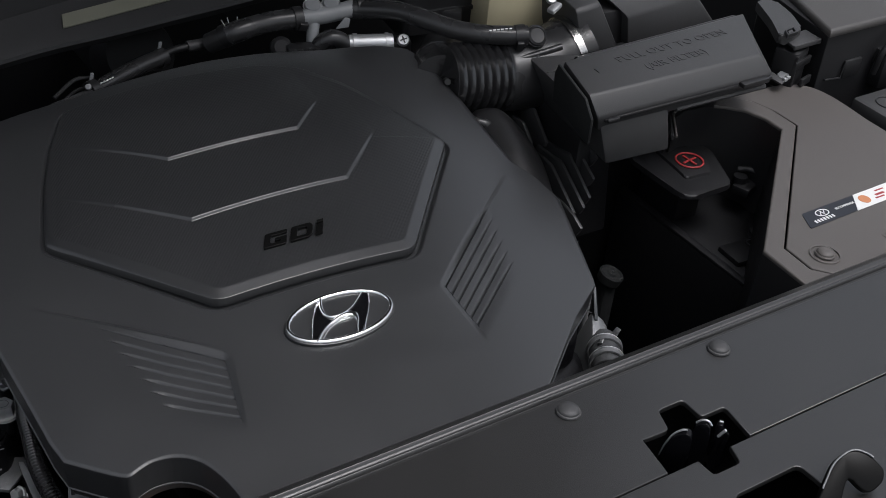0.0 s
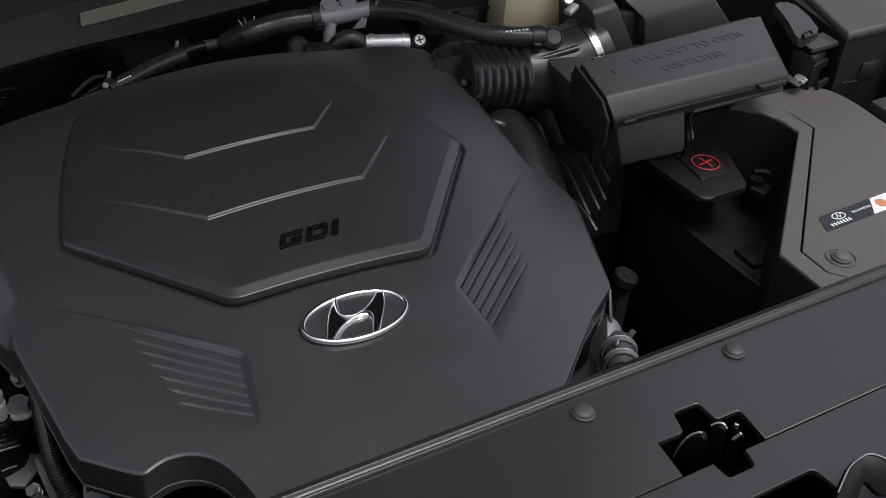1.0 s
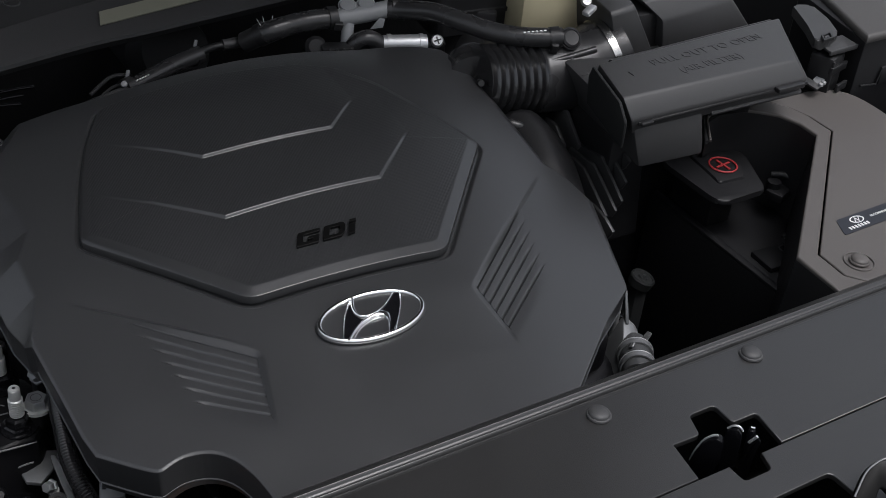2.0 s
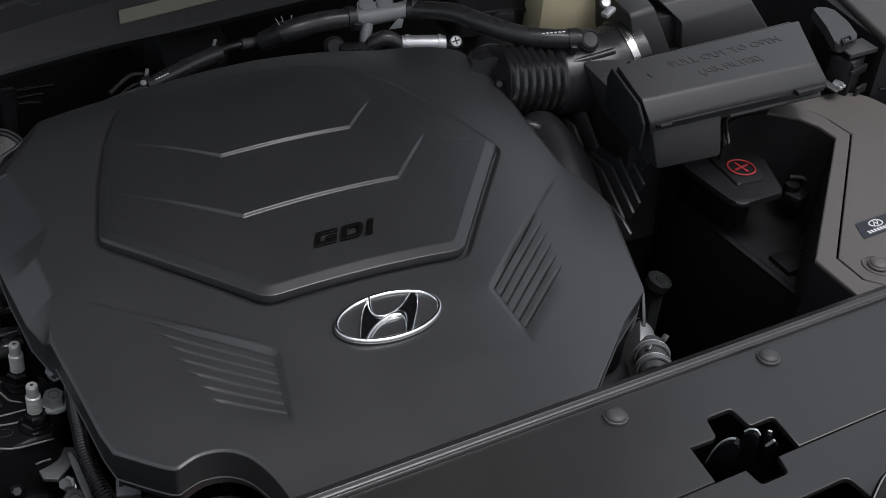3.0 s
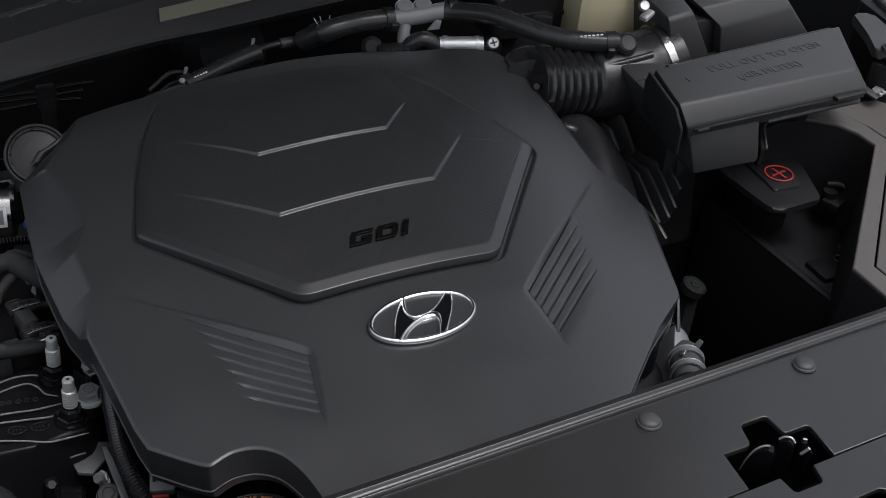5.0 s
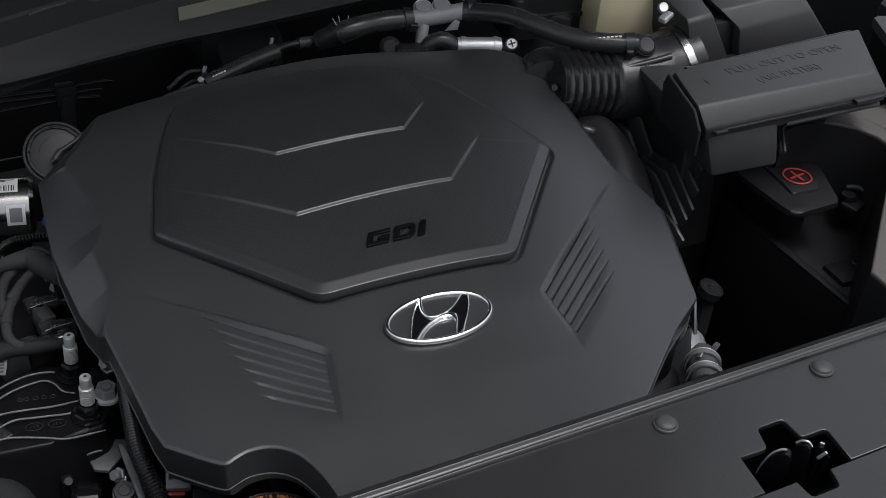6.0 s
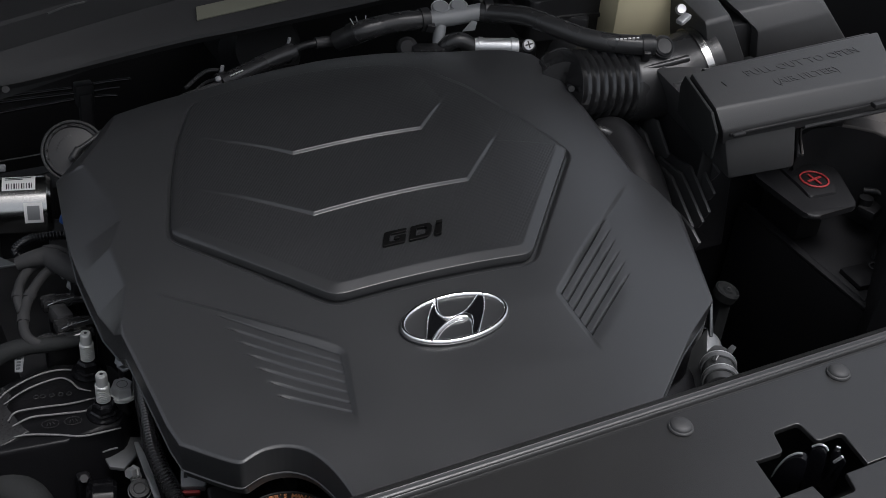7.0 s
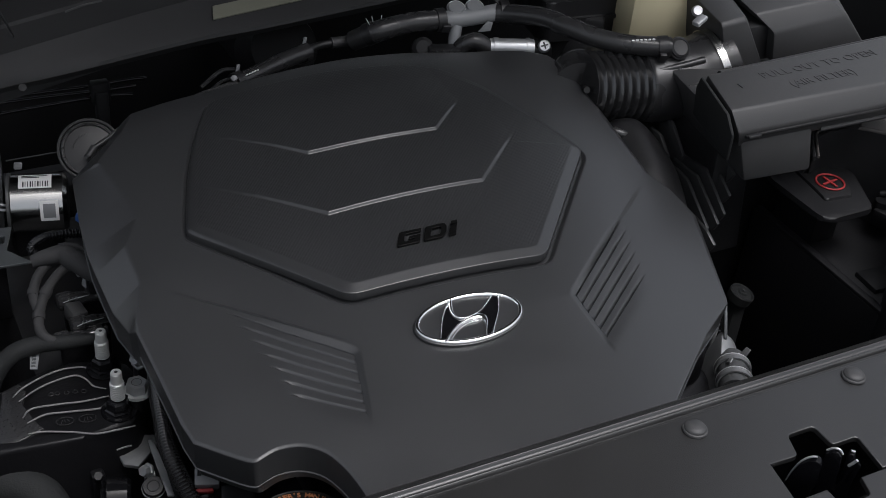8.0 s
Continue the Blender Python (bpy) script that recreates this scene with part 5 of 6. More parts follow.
for x, y in ((-0.3074, 0.1793), (-0.3020, 0.1783), (-0.2944, 0.1765), (-0.2872, 0.1753), (-0.2803, 0.1733)):
    part("cast_mark", hoop((x, y, 0.8185), (0, 0, 1), 0.0021, 0.0004, 12), SPECKLE, mount, "raised cast mark")
for x, y in ((-0.3042, 0.1418), (-0.2857, 0.1383)):
    oval = hoop((0, 0, 0), (0, 0, 1), 0.0048, 0.00035, 24)
    oval.transform(Matrix.Translation((x, y, 0.8184)) @ pose(0, 0, 0, 0, 0, -12) @ Matrix.Diagonal((1.5, 1, 1, 1)))
    part("cast_mark", oval, SPECKLE, mount, "raised cast oval")
    for k in range(3):
        part("cast_mark", box((0.0006, 0.0040, 0.0008), (x - 0.0028 + 0.0028 * k, y, 0.8184), 0, (0, 0, -25 + 22 * k)), SPECKLE, mount, "raised cast bar")
part("web", slab([(-0.345, 0.200, 0.814), (-0.330, 0.205, 0.815), (-0.326, 0.190, 0.8165), (-0.334, 0.1765, 0.816), (-0.328, 0.150, 0.8165), (-0.322, 0.140, 0.816), (-0.345, 0.1345, 0.813), (-0.362, 0.140, 0.812)], 0.004, 0.001), SPECKLE, mount, "grained cast end, paler than the bracket")
part("leg", box((0.10, 0.06, 0.26), (-0.33, 0.165, 0.60), 0.01), CAST, mount)


def stud(at):
    s = thing("stud", at, "zinc-plated threaded stud with black nut on the mount", "stud", "mount studs")
    part("washer", lathe([(0.0, 0.0), (0.0155, 0.0), (0.0155, 0.0015), (0.0, 0.0015)], at, seg=28), GLOSS, s)
    part("nut", lathe([(0.0, 0.0015), (0.0130, 0.0015), (0.0125, 0.004), (0.0105, 0.005), (0.0105, 0.013), (0.0085, 0.0150), (0.0, 0.0150)], at, seg=6), GLOSS, s, "black flange nut")
    thread = [(0.0, 0.014)] + [(0.0063 - 0.0019 * (k // 2 % 2), 0.014 + 0.00052 * k) for k in range(37)] + [(0.0050, 0.0335), (0.0050, 0.0435), (0.0042, 0.0450), (0.0, 0.0450)]
    part("thread", lathe(thread, at, seg=20), ZINC, s, smooth=20)
    part("centre", lathe([(0.0, 0.0), (0.0016, 0.0), (0.0, 0.0004)], (at[0], at[1], at[2] + 0.0451), seg=10), BLACK, s)
    return s


st = stud((-0.2565, 0.196, 0.818))
copy_thing(st, pose(-0.2585, 0.138, 0.818))
bolt = thing("hex_bolt", (-0.2405, 0.1425, 0.830), "zinc-plated hexagon flange bolt beside the studs", "bolt")
part("flange", lathe([(0.0, 0.0), (0.0125, 0.0), (0.0120, 0.0025), (0.0, 0.0025)], (-0.2405, 0.1425, 0.830), seg=32), ZINC, bolt)
part("shank", tube([(-0.2405, 0.1425, 0.812), (-0.2405, 0.1425, 0.832)], 0.009, smooth=False, seg=16), CAST, bolt)
part("head", lathe([(0.0, 0.002), (0.0098, 0.002), (0.0098, 0.0105), (0.0086, 0.0120), (0.0, 0.0115)], (-0.2405, 0.1425, 0.830), seg=6), STEEL, bolt)
part("mark", hoop((-0.2405, 0.1425, 0.8417), (0, 0, 1), 0.0045, 0.0004, 20), ALUM, bolt)
small = thing("cover_bolt", (-0.236, 0.190, 0.83), "small zinc hexagon bolt at the edge of the cover", "bolt")
part("head", lathe([(0.0, 0.0), (0.009, 0.0), (0.009, 0.002), (0.007, 0.003), (0.007, 0.009), (0.0, 0.009)], (-0.2305, 0.163, 0.846), (-0.5, -0.2, 0.8), 6), ALUM, small)
part("boss", box((0.02, 0.02, 0.06), (-0.226, 0.166, 0.82), 0.004), CAST, small)

canister = thing("metal_canister", (-0.27, 0.43, 0.79), "bright metal canister with printed barcode label", "canister")
CA, CB = Vector((-0.284, 0.440, 0.850)), Vector((-0.230, 0.426, 0.850))
ax = (CB - CA).normalized()
part("shell", lathe([(0.0, 0.0), (0.028, 0.0), (0.030, 0.002), (0.030, 0.052), (0.026, 0.056), (0.0, 0.056)], CA, ax, 48), SHELL, canister)
part("end_ring", lathe([(0.029, -0.002), (0.0312, -0.002), (0.0312, 0.001), (0.029, 0.001), (0.029, -0.002)], CA, ax, 48), DULL, canister)


def wrap_label(u0, u1, a0, a1, r=0.0304):
    """A patch on the canister between shares of its length and two angles."""
    side = ax.cross(Vector((0, 0, 1))).normalized()
    up = side.cross(ax)
    bm = bmesh.new()
    rows = []
    for k in range(9):
        a = radians(a0 + (a1 - a0) * k / 8)
        d = side * math.cos(a) + up * math.sin(a)
        rows.append([bm.verts.new(CA + ax * u + d * rr) for u, rr in ((u0, r - 0.0006), (u0, r), (u1, r), (u1, r - 0.0006))])
    for a, b in zip(rows, rows[1:]):
        for k in range(3):
            bm.faces.new((a[k], a[k + 1], b[k + 1], b[k]))
    return bm


part("barcode_label", wrap_label(0.010, 0.042, 62, 100), WHITE, canister, "white barcode label")
for k in range(11):
    part("barcode_bar", wrap_label(0.014 + 0.0024 * k, 0.014 + 0.0024 * k + (0.0008, 0.0014)[k % 3 == 0], 65, 78, 0.0306), INK, canister, "black printed bar")
for k in range(2):
    part("barcode_bar", wrap_label(0.013, 0.030 + 0.008 * k, 88 + 5 * k, 91 + 5 * k, 0.0306), INK, canister, "black printed bar")
part("type_label", wrap_label(0.030, 0.048, -5, 36), WHITE, canister, "pale type label")
part("type_field", wrap_label(0.033, 0.045, 2, 30, 0.0306), GREYPL, canister, "grey printed field")
part("bracket", box((0.05, 0.03, 0.05), (-0.262, 0.437, 0.815), 0.004), CAST, canister)
wallplate = thing("mounting_plate", (-0.30, 0.46, 0.79), "grey metal mounting plate beside the canister", "plate")
part("plate", slab([(-0.298, 0.43, 0.80), (-0.292, 0.435, 0.89), (-0.282, 0.50, 0.90), (-0.282, 0.50, 0.80)], 0.004), DULL, wallplate)
part("tab", box((0.008, 0.004, 0.007), (-0.2705, 0.456, 0.883), 0.001, (0, 10, 0)), GREYPL, wallplate)
part("hook", hoop((-0.296, 0.428, 0.856), (0.3, 0.6, 0.4), 0.007, 0.0015, 20), STEEL, wallplate)

vac = thing("vacuum_diaphragm", (-0.195, 0.47, 0.79), "black round vacuum diaphragm with rimmed edge", "diaphragm")
VA, VN = Vector((-0.196, 0.462, 0.884)), Vector((-0.16, -0.72, 0.67))
part("disc", lathe([(0.0, -0.012), (0.0285, -0.012), (0.0295, 0.0), (0.0285, 0.003), (0.0262, 0.003), (0.0258, 0.000), (0.018, 0.001), (0.0, 0.002)], VA, VN, 56), BLACK, vac)
part("rim", hoop(VA + VN.normalized() * 0.003, VN, 0.0278, 0.0010, 56), BOXPL, vac)
part("rim", hoop(VA + VN.normalized() * 0.001, VN, 0.0315, 0.0016, 56), BOXPL, vac)
part("nozzle", tube([(-0.2007, 0.4476, 0.8852), (-0.1965, 0.4500, 0.8890), (-0.1925, 0.4525, 0.8924)], 0.0042, smooth=False, seg=14), FIN, vac)
part("elbow", tube([(-0.2035, 0.4490, 0.8830), (-0.2000, 0.4480, 0.8858)], 0.0030, smooth=False, seg=12), BOXPL, vac)
part("hose", tube([(-0.1935, 0.4520, 0.8915), (-0.1783, 0.4563, 0.8969), (-0.1634, 0.4617, 0.9033)], 0.0026, seg=12), FIN, vac)
for k in range(7):
    a = radians(75 + 20 * k)
    q = VN.to_track_quat("Z", "Y").to_matrix() @ Vector((0.0275 * math.cos(a), 0.0275 * math.sin(a), 0.003))
    part("tooth", box((0.004, 0.002, 0.002), VA + q, 0.0005), (BOXPL, BLACK)[k % 2], vac)
for k in range(8):
    a = radians(95 + 11 * k)
    q = VN.to_track_quat("Z", "Y").to_matrix() @ Vector((0.0165 * math.cos(a), 0.0165 * math.sin(a), 0.0012))
    part("moulded_mark", box((0.0010, 0.0022, 0.0006), VA + q, 0, (45, 0, math.degrees(a) - 90)), FIN, vac)
part("stand", box((0.03, 0.03, 0.09), (-0.195, 0.478, 0.835), 0.004), CAST, vac)

loop = thing("corrugated_sleeve", (-0.26, 0.34, 0.79), "black corrugated wiring sleeve bent in a loop", "conduit")
part("sleeve", tube([(-0.225, 0.338, 0.868), (-0.2386, 0.3411, 0.868), (-0.2539, 0.3446, 0.868), (-0.2698, 0.3454, 0.868), (-0.2821, 0.338, 0.868), (-0.2861, 0.3300, 0.866), (-0.2764, 0.3255, 0.862), (-0.262, 0.328, 0.860)], 0.0048, ribs=30, depth=0.0014, seg=12), GLOSS, loop)
harness = thing("taped_harness", (-0.27, 0.28, 0.79), "grey cloth-taped wiring harness with branches", "harness")
part("trunk", tube([(-0.226, 0.262, 0.872), (-0.242, 0.2735, 0.872), (-0.2505, 0.2880, 0.872), (-0.2610, 0.3060, 0.872), (-0.276, 0.3090, 0.871), (-0.2904, 0.3103, 0.868)], [(0, 0.0115), (0.5, 0.0105), (0.75, 0.0085), (1, 0.0060)], seg=16), MATT, harness)
part("branch", tube([(-0.2560, 0.308, 0.866), (-0.2680, 0.3105, 0.864), (-0.2790, 0.3070, 0.862), (-0.2898, 0.2943, 0.860), (-0.2978, 0.2744, 0.858), (-0.2982, 0.2567, 0.852)], 0.0046, seg=12), MATT, harness)
part("branch", tube([(-0.246, 0.296, 0.866), (-0.2560, 0.2980, 0.864), (-0.2699, 0.2924, 0.862), (-0.2877, 0.2716, 0.858), (-0.2997, 0.2452, 0.854), (-0.3020, 0.2280, 0.850), (-0.2960, 0.2190, 0.846), (-0.282, 0.219, 0.840)], 0.0047, seg=12), MATT, harness)
part("branch", tube([(-0.240, 0.300, 0.874), (-0.252, 0.312, 0.876), (-0.262, 0.320, 0.872)], 0.0035, seg=10), MATT, harness)
for p, d, r in (((-0.2877, 0.2716, 0.858), (-0.6, -0.75, -0.2), 0.0052), ((-0.2975, 0.2760, 0.858), (-0.3, -0.9, -0.2), 0.0049), ((-0.2550, 0.2965, 0.872), (-0.5, 0.85, 0), 0.0102), ((-0.2997, 0.2452, 0.854), (-0.25, -0.9, -0.2), 0.0052)):
    part("tape_end", band(p, d, r, 0.008, 0.0005, 24), MATT, harness)
part("tie", hoop((-0.2545, 0.2855, 0.868), (-0.9, -0.1, 0), 0.0070, 0.0012, 20), GREYPL, harness)
part("stand", box((0.02, 0.02, 0.06), (-0.240, 0.275, 0.835), 0.004), CAST, harness)
for x, y, z in ((-0.258, 0.2680, 0.846), (-0.254, 0.2330, 0.844), (-0.272, 0.2225, 0.838)):
    con = thing("injector_connector", (x, y, 0.79), "gloss black plastic connector with wire lock", "connector", "harness connectors")
    part("socket", box((0.017, 0.015, 0.014), (x - 0.013, y + 0.002, z), 0.004, (0, 0, 6)), CONDUIT, con)
    part("plug", tube([(x - 0.006, y + 0.001, z), (x + 0.010, y + 0.001, z), (x + 0.028, y + 0.002, z)], [(0, 0.0070), (0.3, 0.0070), (0.42, 0.0058), (0.6, 0.0058), (0.65, 0.0066), (1, 0.0066)], seg=20), CONDUIT, con)
    part("collar", tube([(x + 0.018, y + 0.0015, z), (x + 0.023, y + 0.0018, z)], 0.0078, smooth=False, seg=20), BLACK, con)
    part("lock", box((0.012, 0.005, 0.004), (x - 0.004, y - 0.004, z + 0.0072), 0.001, (0, 0, 8)), BLACK, con)
    part("wire_lock", tube([(x - 0.017, y - 0.0085, z + 0.0065), (x - 0.008, y - 0.0080, z + 0.0080), (x + 0.002, y - 0.0070, z + 0.0078), (x + 0.008, y - 0.0050, z + 0.0065)], 0.0004, seg=6), STEEL, con)
    for k in range(3):
        part("clip_block", box((0.0012, 0.0026, 0.0022), (x - 0.011 + 0.0034 * k, y - 0.0075, z + 0.0082), 0.0005, (0, 0, 12)), ALUM, con)
    part("stand", box((0.03, 0.012, 0.06), (x, y + 0.004, z - 0.035), 0.003), CAST, con)
relaybox = thing("harness_block", (-0.266, 0.250, 0.79), "dark grey square plastic block among the connectors", "connector")
part("block", box((0.016, 0.020, 0.014), (-0.2665, 0.2490, 0.846), 0.0025, (0, 12, 10)), BOXPL, relaybox)
part("neck", box((0.010, 0.012, 0.06), (-0.266, 0.250, 0.815), 0.002), BLACK, relaybox)
flag = thing("pale_clip", (-0.245, 0.288, 0.80), "small pale grey plastic clip on the harness", "clip")
part("clip", box((0.009, 0.008, 0.012), (-0.2470, 0.2770, 0.858), 0.002, (0, 20, 20)), GREYPL, flag)
part("stalk", box((0.006, 0.006, 0.06), (-0.246, 0.278, 0.825), 0.001), BLACK, flag)
bracket = thing("slotted_bracket", (-0.30, 0.35, 0.79), "pale grey metal bracket with slotted holes", "bracket")
part("plate", plate([[(-0.335, 0.325), (-0.288, 0.322), (-0.306, 0.348), (-0.294, 0.385), (-0.335, 0.392)], rounded([(-0.322, 0.362), (-0.306, 0.360), (-0.303, 0.372), (-0.320, 0.375)], 0.002, 2)], 0.860, 0.003, 0.0008), BRACKET, bracket)
part("leg", box((0.03, 0.03, 0.07), (-0.325, 0.35, 0.822), 0.003), CAST, bracket)
arch = thing("vent_hose", (-0.30, 0.21, 0.79), "thick dull black hose over the mount", "hose")
part("rubber_hose", tube([(-0.375, 0.200, 0.76), (-0.362, 0.2080, 0.790), (-0.3480, 0.2180, 0.820), (-0.3300, 0.2230, 0.836), (-0.3080, 0.2230, 0.841), (-0.2850, 0.2170, 0.842), (-0.2662, 0.2150, 0.841), (-0.2502, 0.2130, 0.840)], [(0, 0.0085), (0.5, 0.0085), (0.75, 0.0065), (1, 0.0045)], seg=14), FOAM, arch)
tagpl = thing("paper_tag", (-0.31, 0.226, 0.81), "small white printed paper tag", "tag")
part("tag", slab([(-0.3145, 0.2234, 0.832), (-0.3064, 0.2219, 0.832), (-0.3131, 0.2007, 0.832), (-0.3190, 0.2030, 0.832)], 0.0008, 0), GREYPL, tagpl)
for k in range(4):
    part("tag_line", box((0.0036, 0.0022, 0.0008), (-0.3118 - 0.0012 * k, 0.2185 - 0.0042 * k, 0.8324), 0, (0, 0, -12)), BRACKET, tagpl, "grey printed bar")
part("string", tube([(-0.3105, 0.2226, 0.832), (-0.306, 0.226, 0.838), (-0.302, 0.216, 0.846)], 0.0008, seg=6), GREYPL, tagpl)
conduit = thing("wiring_conduit", (-0.235, 0.05, 0.78), "black corrugated wiring conduit along the cover", "conduit")
part("sleeve", tube([(-0.224, 0.14, 0.846), (-0.23, 0.1139, 0.845), (-0.234, 0.0899, 0.844), (-0.239, 0.0609, 0.842), (-0.2395, 0.0369, 0.838), (-0.2368, 0.0145, 0.832), (-0.2342, -0.0007, 0.826)], 0.0077, ribs=46, depth=0.0020, seg=16), CONDUIT, conduit)
lowplate = thing("metal_plate", (-0.255, 0.105, 0.70), "dull aluminium bracket plate below the mount", "bracket")
part("plate", slab([(-0.2677, 0.1184, 0.788), (-0.2487, 0.1183, 0.788), (-0.2403, 0.13, 0.788), (-0.2298, 0.1258, 0.788), (-0.2334, 0.1136, 0.788), (-0.2556, 0.0944, 0.788), (-0.2665, 0.1011, 0.788)], 0.004), ALUM, lowplate)
part("web", slab([(-0.238, 0.118, 0.790), (-0.234, 0.060, 0.785), (-0.234, 0.040, 0.74), (-0.238, 0.118, 0.72)], 0.004), DULL, lowplate)
part("strip", slab([(-0.2416, 0.1113, 0.8), (-0.238, 0.1098, 0.8), (-0.2375, 0.0948, 0.8), (-0.2377, 0.073, 0.8), (-0.24, 0.0404, 0.8), (-0.2451, 0.0425, 0.8), (-0.2438, 0.0755, 0.8), (-0.2429, 0.0969, 0.8)], 0.003), STEEL, lowplate, "pale cast edge")
nut = thing("plate_bolt", (-0.249, 0.086, 0.76), "zinc hexagon bolt in the bracket plate", "bolt")
part("head", lathe([(0.0, 0.0), (0.0062, 0.0), (0.0062, 0.002), (0.0050, 0.003), (0.0050, 0.008), (0.0042, 0.009), (0.0, 0.009)], (-0.2480, 0.0890, 0.788), (-0.75, -0.45, 0.45), 6), STEEL, nut)
part("shank", tube([(-0.248, 0.088, 0.784), (-0.246, 0.094, 0.770)], 0.005, smooth=False, seg=12), STEEL, nut)
tens = thing("tensioner_cap", (-0.252, 0.060, 0.70), "black round cap with pale edge and embossed mark", "cap")
part("cap", lathe([(0.0, -0.03), (0.0095, -0.03), (0.0095, 0.0), (0.0085, 0.0016), (0.0, 0.0020)], (-0.2510, 0.0645, 0.792), (-0.15, -0.35, 0.92), 36), BLACK, tens)
part("edge", hoop((-0.2510, 0.0645, 0.7905), (-0.15, -0.35, 0.92), 0.0096, 0.0006, 36), ALUM, tens)
part("mark", hoop((-0.2513, 0.0638, 0.7940), (-0.15, -0.35, 0.92), 0.0050, 0.0004, 24), BLACK, tens)
motor = thing("small_motor", (-0.28, 0.09, 0.70), "gloss black cylindrical pump beside the mount", "pump")
part("can", lathe([(0.0, 0.0), (0.021, 0.0), (0.023, 0.002), (0.019, 0.005), (0.019, 0.022), (0.016, 0.025), (0.0, 0.025)], (-0.2890, 0.0930, 0.764), (0.95, -0.28, 0), 40), GLOSS, motor)
part("lug", box((0.012, 0.012, 0.03), (-0.289, 0.103, 0.772), 0.003), CAST, motor)
part("lug_bolt", lathe([(0.0, 0.0), (0.0038, 0.0), (0.0038, 0.004), (0.0, 0.004)], (-0.2893, 0.0985, 0.786), (-0.1, -0.5, 0.8), 6), PIT, motor)
sleeve = thing("foam_sleeve", (-0.35, 0.12, 0.70), "dull grey-green foam-wrapped pipe low in the bay", "pipe")
part("foam", tube([(-0.40, 0.150, 0.765), (-0.355, 0.128, 0.772), (-0.335, 0.105, 0.765), (-0.332, 0.075, 0.745)], 0.020, seg=18), FOAM, sleeve)
plugs = thing("sensor_connector", (-0.218, 0.015, 0.80), "grey plastic sensor connector with red seal", "connector")
part("housing", box((0.020, 0.016, 0.014), (-0.2190, 0.0160, 0.836), 0.002, (25, 0, -20)), GREYPL, plugs)
for k in range(3):
    part("slot", box((0.003, 0.007, 0.002), (-0.2247 + 0.0055 * k, 0.0181 - 0.002 * k, 0.8435), 0, (25, 0, -20)), BLACK, plugs)
part("seal", box((0.014, 0.003, 0.007), (-0.2240, 0.0068, 0.832), 0.001, (25, 0, -20)), RED, plugs, "red rubber seal")
part("wires", tube([(-0.2245, 0.004, 0.829), (-0.2268, -0.008, 0.822), (-0.229, -0.024, 0.814)], 0.006, ribs=6, depth=0.001, seg=10), BLACK, plugs)
part("second_plug", box((0.026, 0.018, 0.014), (-0.2017, -0.0085, 0.831), 0.002, (15, 0, -15)), BLACK, plugs)
part("stand", box((0.05, 0.02, 0.05), (-0.21, 0.014, 0.80), 0.003), CAST, plugs)
oil = thing("oil_filler_cap", (-0.176, -0.09, 0.70), "black oil filler cap with orange printed text", "cap")
OC = (-0.1785, -0.087, 0.862)
part("cap", lathe([(0.0, -0.04), (0.044, -0.04), (0.044, -0.004), (0.042, 0.0), (0.0, 0.0)], OC, seg=56), BLACK, oil)
part("bead", hoop(OC, (0, 0, 1), 0.041, 0.0012, 56), BLACK, oil)
TEXT = "OWNER'S MANUAL"
for k, ch in enumerate(TEXT):
    a = radians(67 + 5.3 * (7 - k))
    if ch != " ":
        part("letter", lettering(ch, 0.0062, 0.0006, pose(OC[0] + 0.0365 * math.cos(a), OC[1] + 0.0365 * math.sin(a), OC[2] + 0.0006, 0, 0, math.degrees(a) - 90), heavy=0.0001), ORANGE, oil, "orange printed letter")
part("neck", box((0.06, 0.06, 0.12), (-0.172, -0.096, 0.765), 0.01), CAST, oil)
pipes = thing("brake_pipe_set", (-0.2, 0.56, 0.80), "three thin black pipes along the bulkhead", "pipe")
for line in ([(-0.30, 0.568, 0.90), (-0.23, 0.568, 0.90), (-0.1703, 0.565, 0.90)], [(-0.1467, 0.5666, 0.90), (-0.1231, 0.5672, 0.90), (-0.1051, 0.5655, 0.90)], [(-0.30, 0.568, 0.895), (-0.2307, 0.5661, 0.895), (-0.169, 0.5618, 0.895)],
             [(-0.1487, 0.5605, 0.895), (-0.132, 0.561, 0.895), (-0.119, 0.5604, 0.895)], [(-0.30, 0.560, 0.885), (-0.206, 0.5648, 0.885), (-0.1655, 0.5661, 0.885)], [(-0.1462, 0.5652, 0.885), (-0.134, 0.563, 0.885), (-0.1222, 0.560, 0.885)]):
    part("pipe", tube(line, 0.0019, seg=10), GLOSS, pipes)
part("holder", box((0.020, 0.014, 0.026), (-0.158, 0.564, 0.892), 0.002), PIT, pipes)
part("stem", box((0.014, 0.012, 0.12), (-0.158, 0.560, 0.835), 0.002), PIT, pipes)
ledge = thing("bulkhead_ledge", (-0.25, 0.53, 0.60), "black steel ledge below the pipes, edge highlights put in as rods", "ledge")
# paler rods draw the highlights along the ledge's panel edges
for x0, x1, y, z in ((-0.272, -0.205, 0.524, 0.849), (-0.2635, -0.205, 0.501, 0.839)):
    part("step", tube([(x0, y, z), (x1, y, z)], 0.0009, smooth=False, seg=8), DULL, ledge)
part("web", box((0.16, 0.05, 0.34), (-0.245, 0.555, 0.63), 0.003), PIT, ledge)
rivet = thing("trim_clip", (-0.256, 0.436, 0.98), "black round trim clip under the cowl edge", "clip")
part("head", lathe([(0.0, 0.0), (0.0042, 0.0), (0.0036, 0.0012), (0.0, 0.0016)], (-0.2595, 0.4382, 0.98), (-0.1, -0.6, 0.7), 24), PIT, rivet)
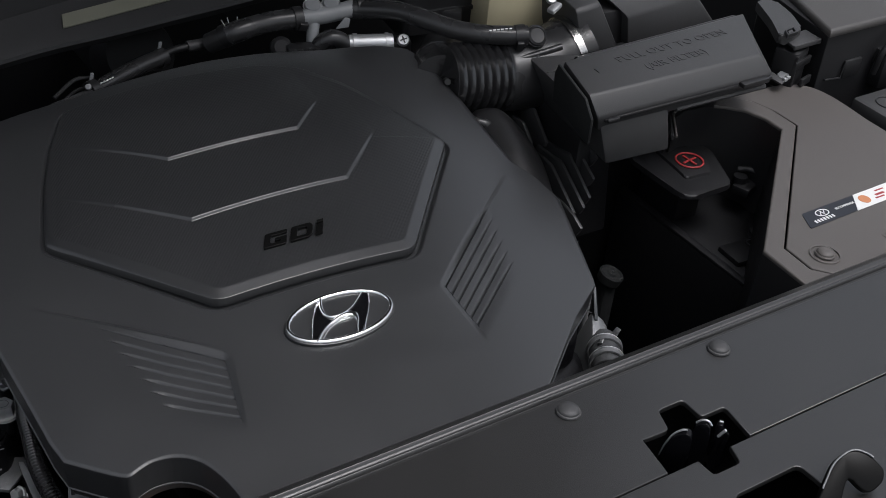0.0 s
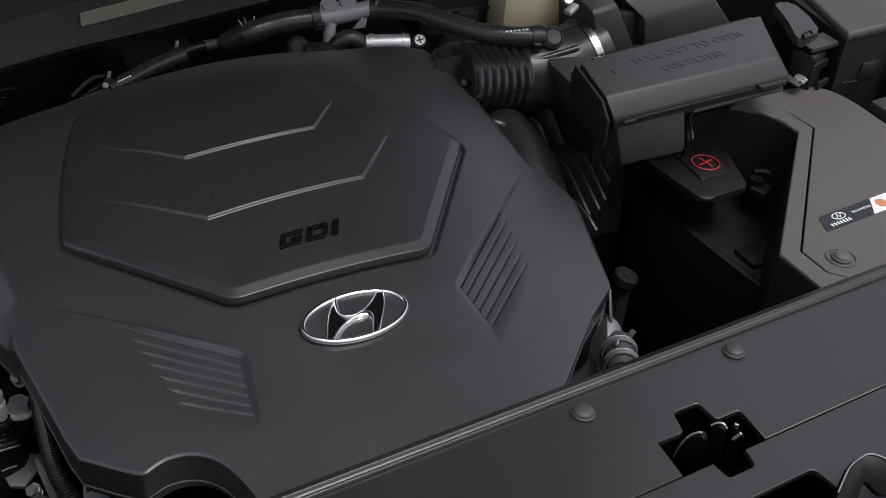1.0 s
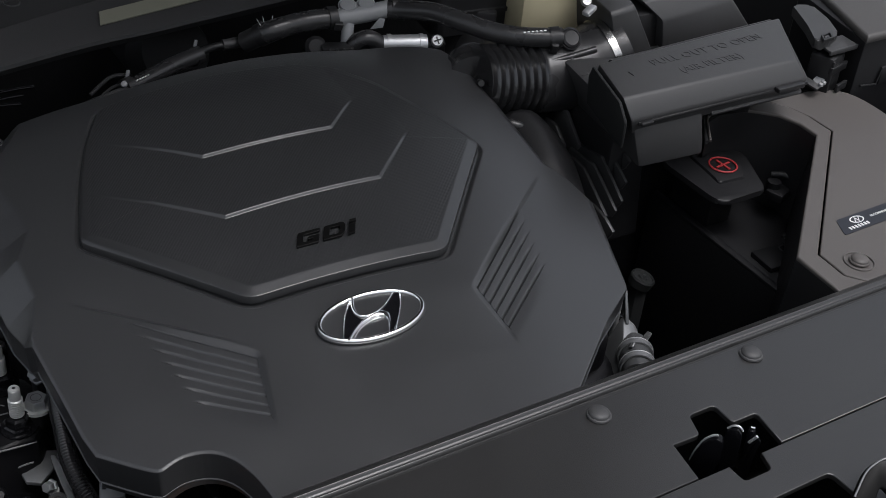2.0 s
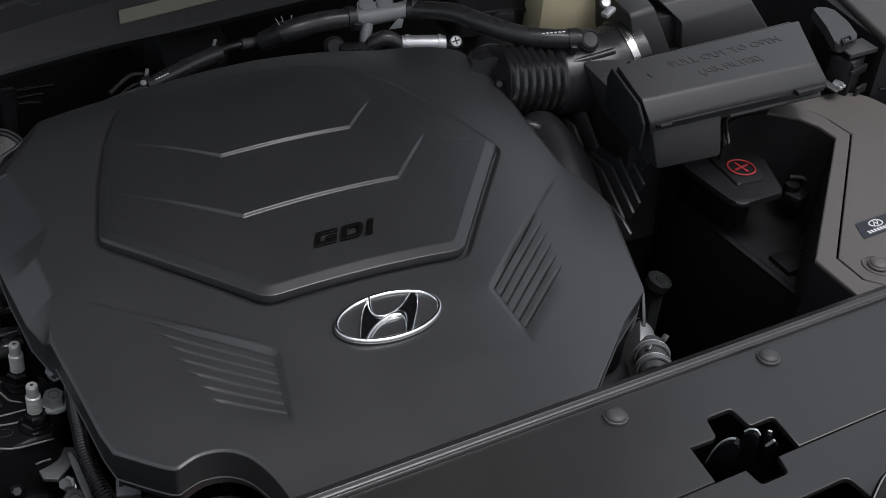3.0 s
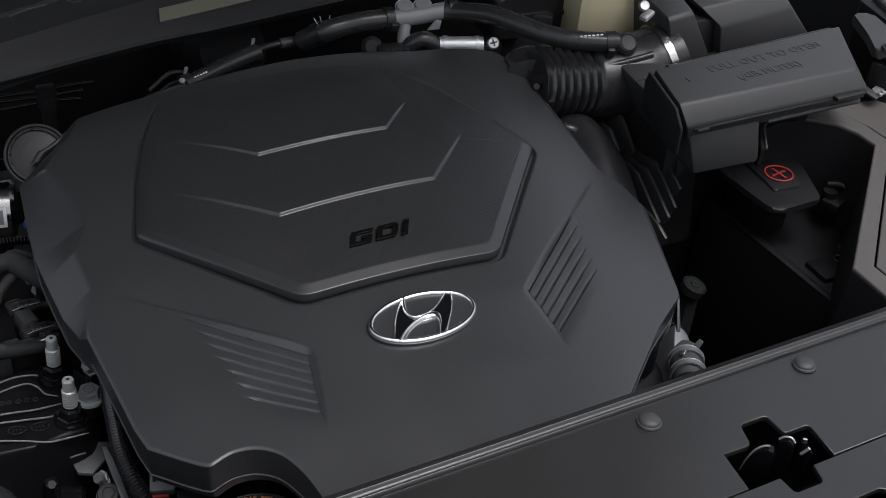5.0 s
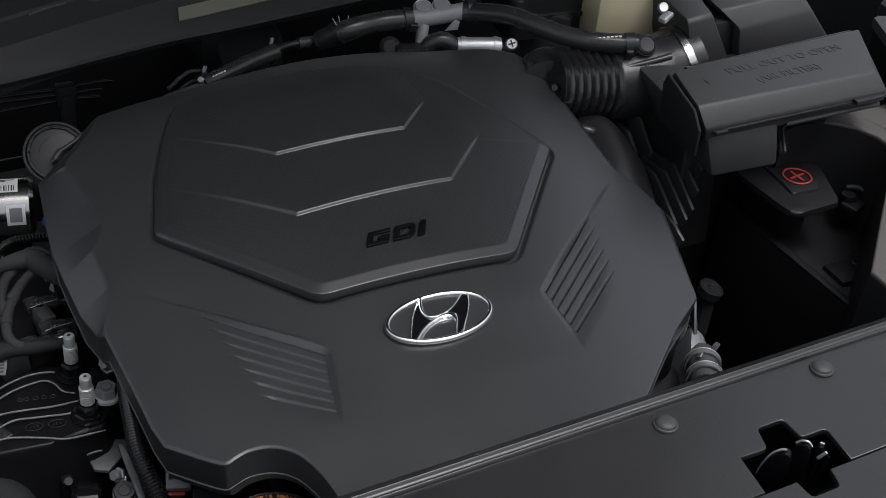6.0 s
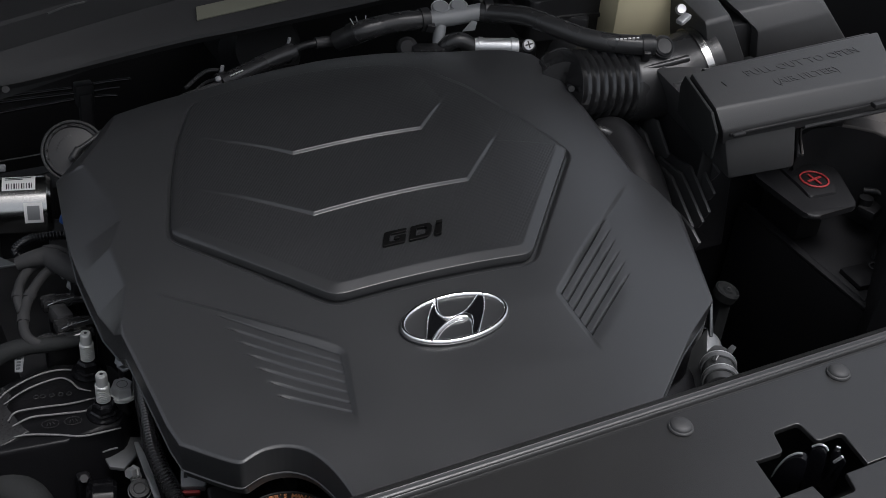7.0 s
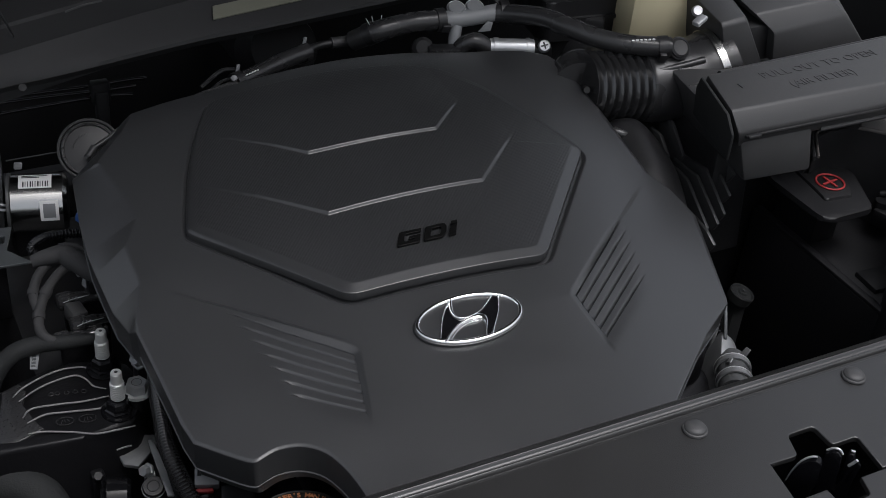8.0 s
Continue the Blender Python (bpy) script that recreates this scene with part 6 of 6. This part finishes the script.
blue = thing("blue_plug", (-0.22, 0.37, 0.79), "small blue plastic plug behind the cover", "plug")
part("plug", box((0.018, 0.009, 0.009), (-0.227, 0.366, 0.868), 0.002, (0, 20, 25)), BLUE, blue)
part("stalk", box((0.010, 0.010, 0.08), (-0.224, 0.368, 0.825), 0.002), BLACK, blue)

# ---- gap between cover and battery ----
thermo = thing("coolant_housing", (0.27, -0.02, 0.47), "cast aluminium coolant housing with spring clamps", "housing")
part("casting", loft([[(0.235, -0.07, 0.76), (0.290, -0.07, 0.76), (0.305, 0.0, 0.76), (0.25, 0.01, 0.76)], [(0.254, -0.044, 0.838), (0.284, -0.046, 0.838), (0.296, -0.012, 0.848), (0.289, 0.004, 0.858)]], 0.006), ALUM, thermo)
part("web", slab([(0.284, -0.010, 0.852), (0.2935, 0.010, 0.876), (0.297, 0.012, 0.850), (0.290, -0.012, 0.83)], 0.003), BRACKET, thermo)
part("spout", tube([(0.284, -0.024, 0.834), (0.272, -0.042, 0.839), (0.256, -0.066, 0.840)], 0.0150, seg=24), DULL, thermo)
for x, y, z in ((0.2740, -0.0390, 0.8385), (0.2625, -0.0565, 0.8400)):
    part("spring_clamp", band((x, y, z), (-0.55, -0.80, 0.10), 0.0156, 0.0070, 0.0016), ALUM, thermo, "bright spring clamp")
    part("wire_edge", hoop((x + 0.002, y + 0.003, z), (-0.55, -0.80, 0.10), 0.0172, 0.0005, 32), STEEL, thermo)
part("clamp_ear", slab([(0.284, -0.032, 0.850), (0.290, -0.033, 0.858), (0.290, -0.039, 0.859), (0.284, -0.040, 0.851)], 0.0016), ALUM, thermo)
part("clamp_ear", slab([(0.262, -0.040, 0.853), (0.268, -0.037, 0.855), (0.267, -0.042, 0.859), (0.262, -0.045, 0.857)], 0.0016), ALUM, thermo)
tip = thing("stud_tip", (0.300, 0.02, 0.80), "bright stud tip beside the cover", "stud")
part("tip", tube([(0.302, 0.024, 0.80), (0.302, 0.024, 0.868)], 0.0035, smooth=False, seg=12), STEEL, tip)
pulley = thing("pump_pulley", (0.444, 0.140, 0.47), "black round pump housing deep in the bay", "pump")
part("housing", lathe([(0.0, -0.010), (0.014, -0.010), (0.015, 0.0), (0.0135, 0.002), (0.0115, 0.0), (0.006, 0.0), (0.005, 0.002), (0.0, 0.0025)], (0.4490, 0.1400, 0.753), (0.25, -0.15, 0.95), 40), FOAM, pulley)
part("bolt", lathe([(0.0, 0.0), (0.0016, 0.0), (0.0016, 0.002), (0.0, 0.002)], (0.4495, 0.1398, 0.7550), (0.25, -0.15, 0.95), 6), DULL, pulley)
part("arm", box((0.02, 0.02, 0.275), (0.4475, 0.1440, 0.607), 0.006), FOAM, pulley)
coil = thing("spiral_sleeve", (0.325, 0.07, 0.80), "black spiral-wrapped cable below the air box", "cable")
part("sleeve", tube([(0.335, 0.095, 0.86), (0.328, 0.075, 0.85), (0.318, 0.05, 0.835), (0.31, 0.03, 0.82)], 0.008, ribs=12, depth=0.002, seg=12), GLOSS, coil)
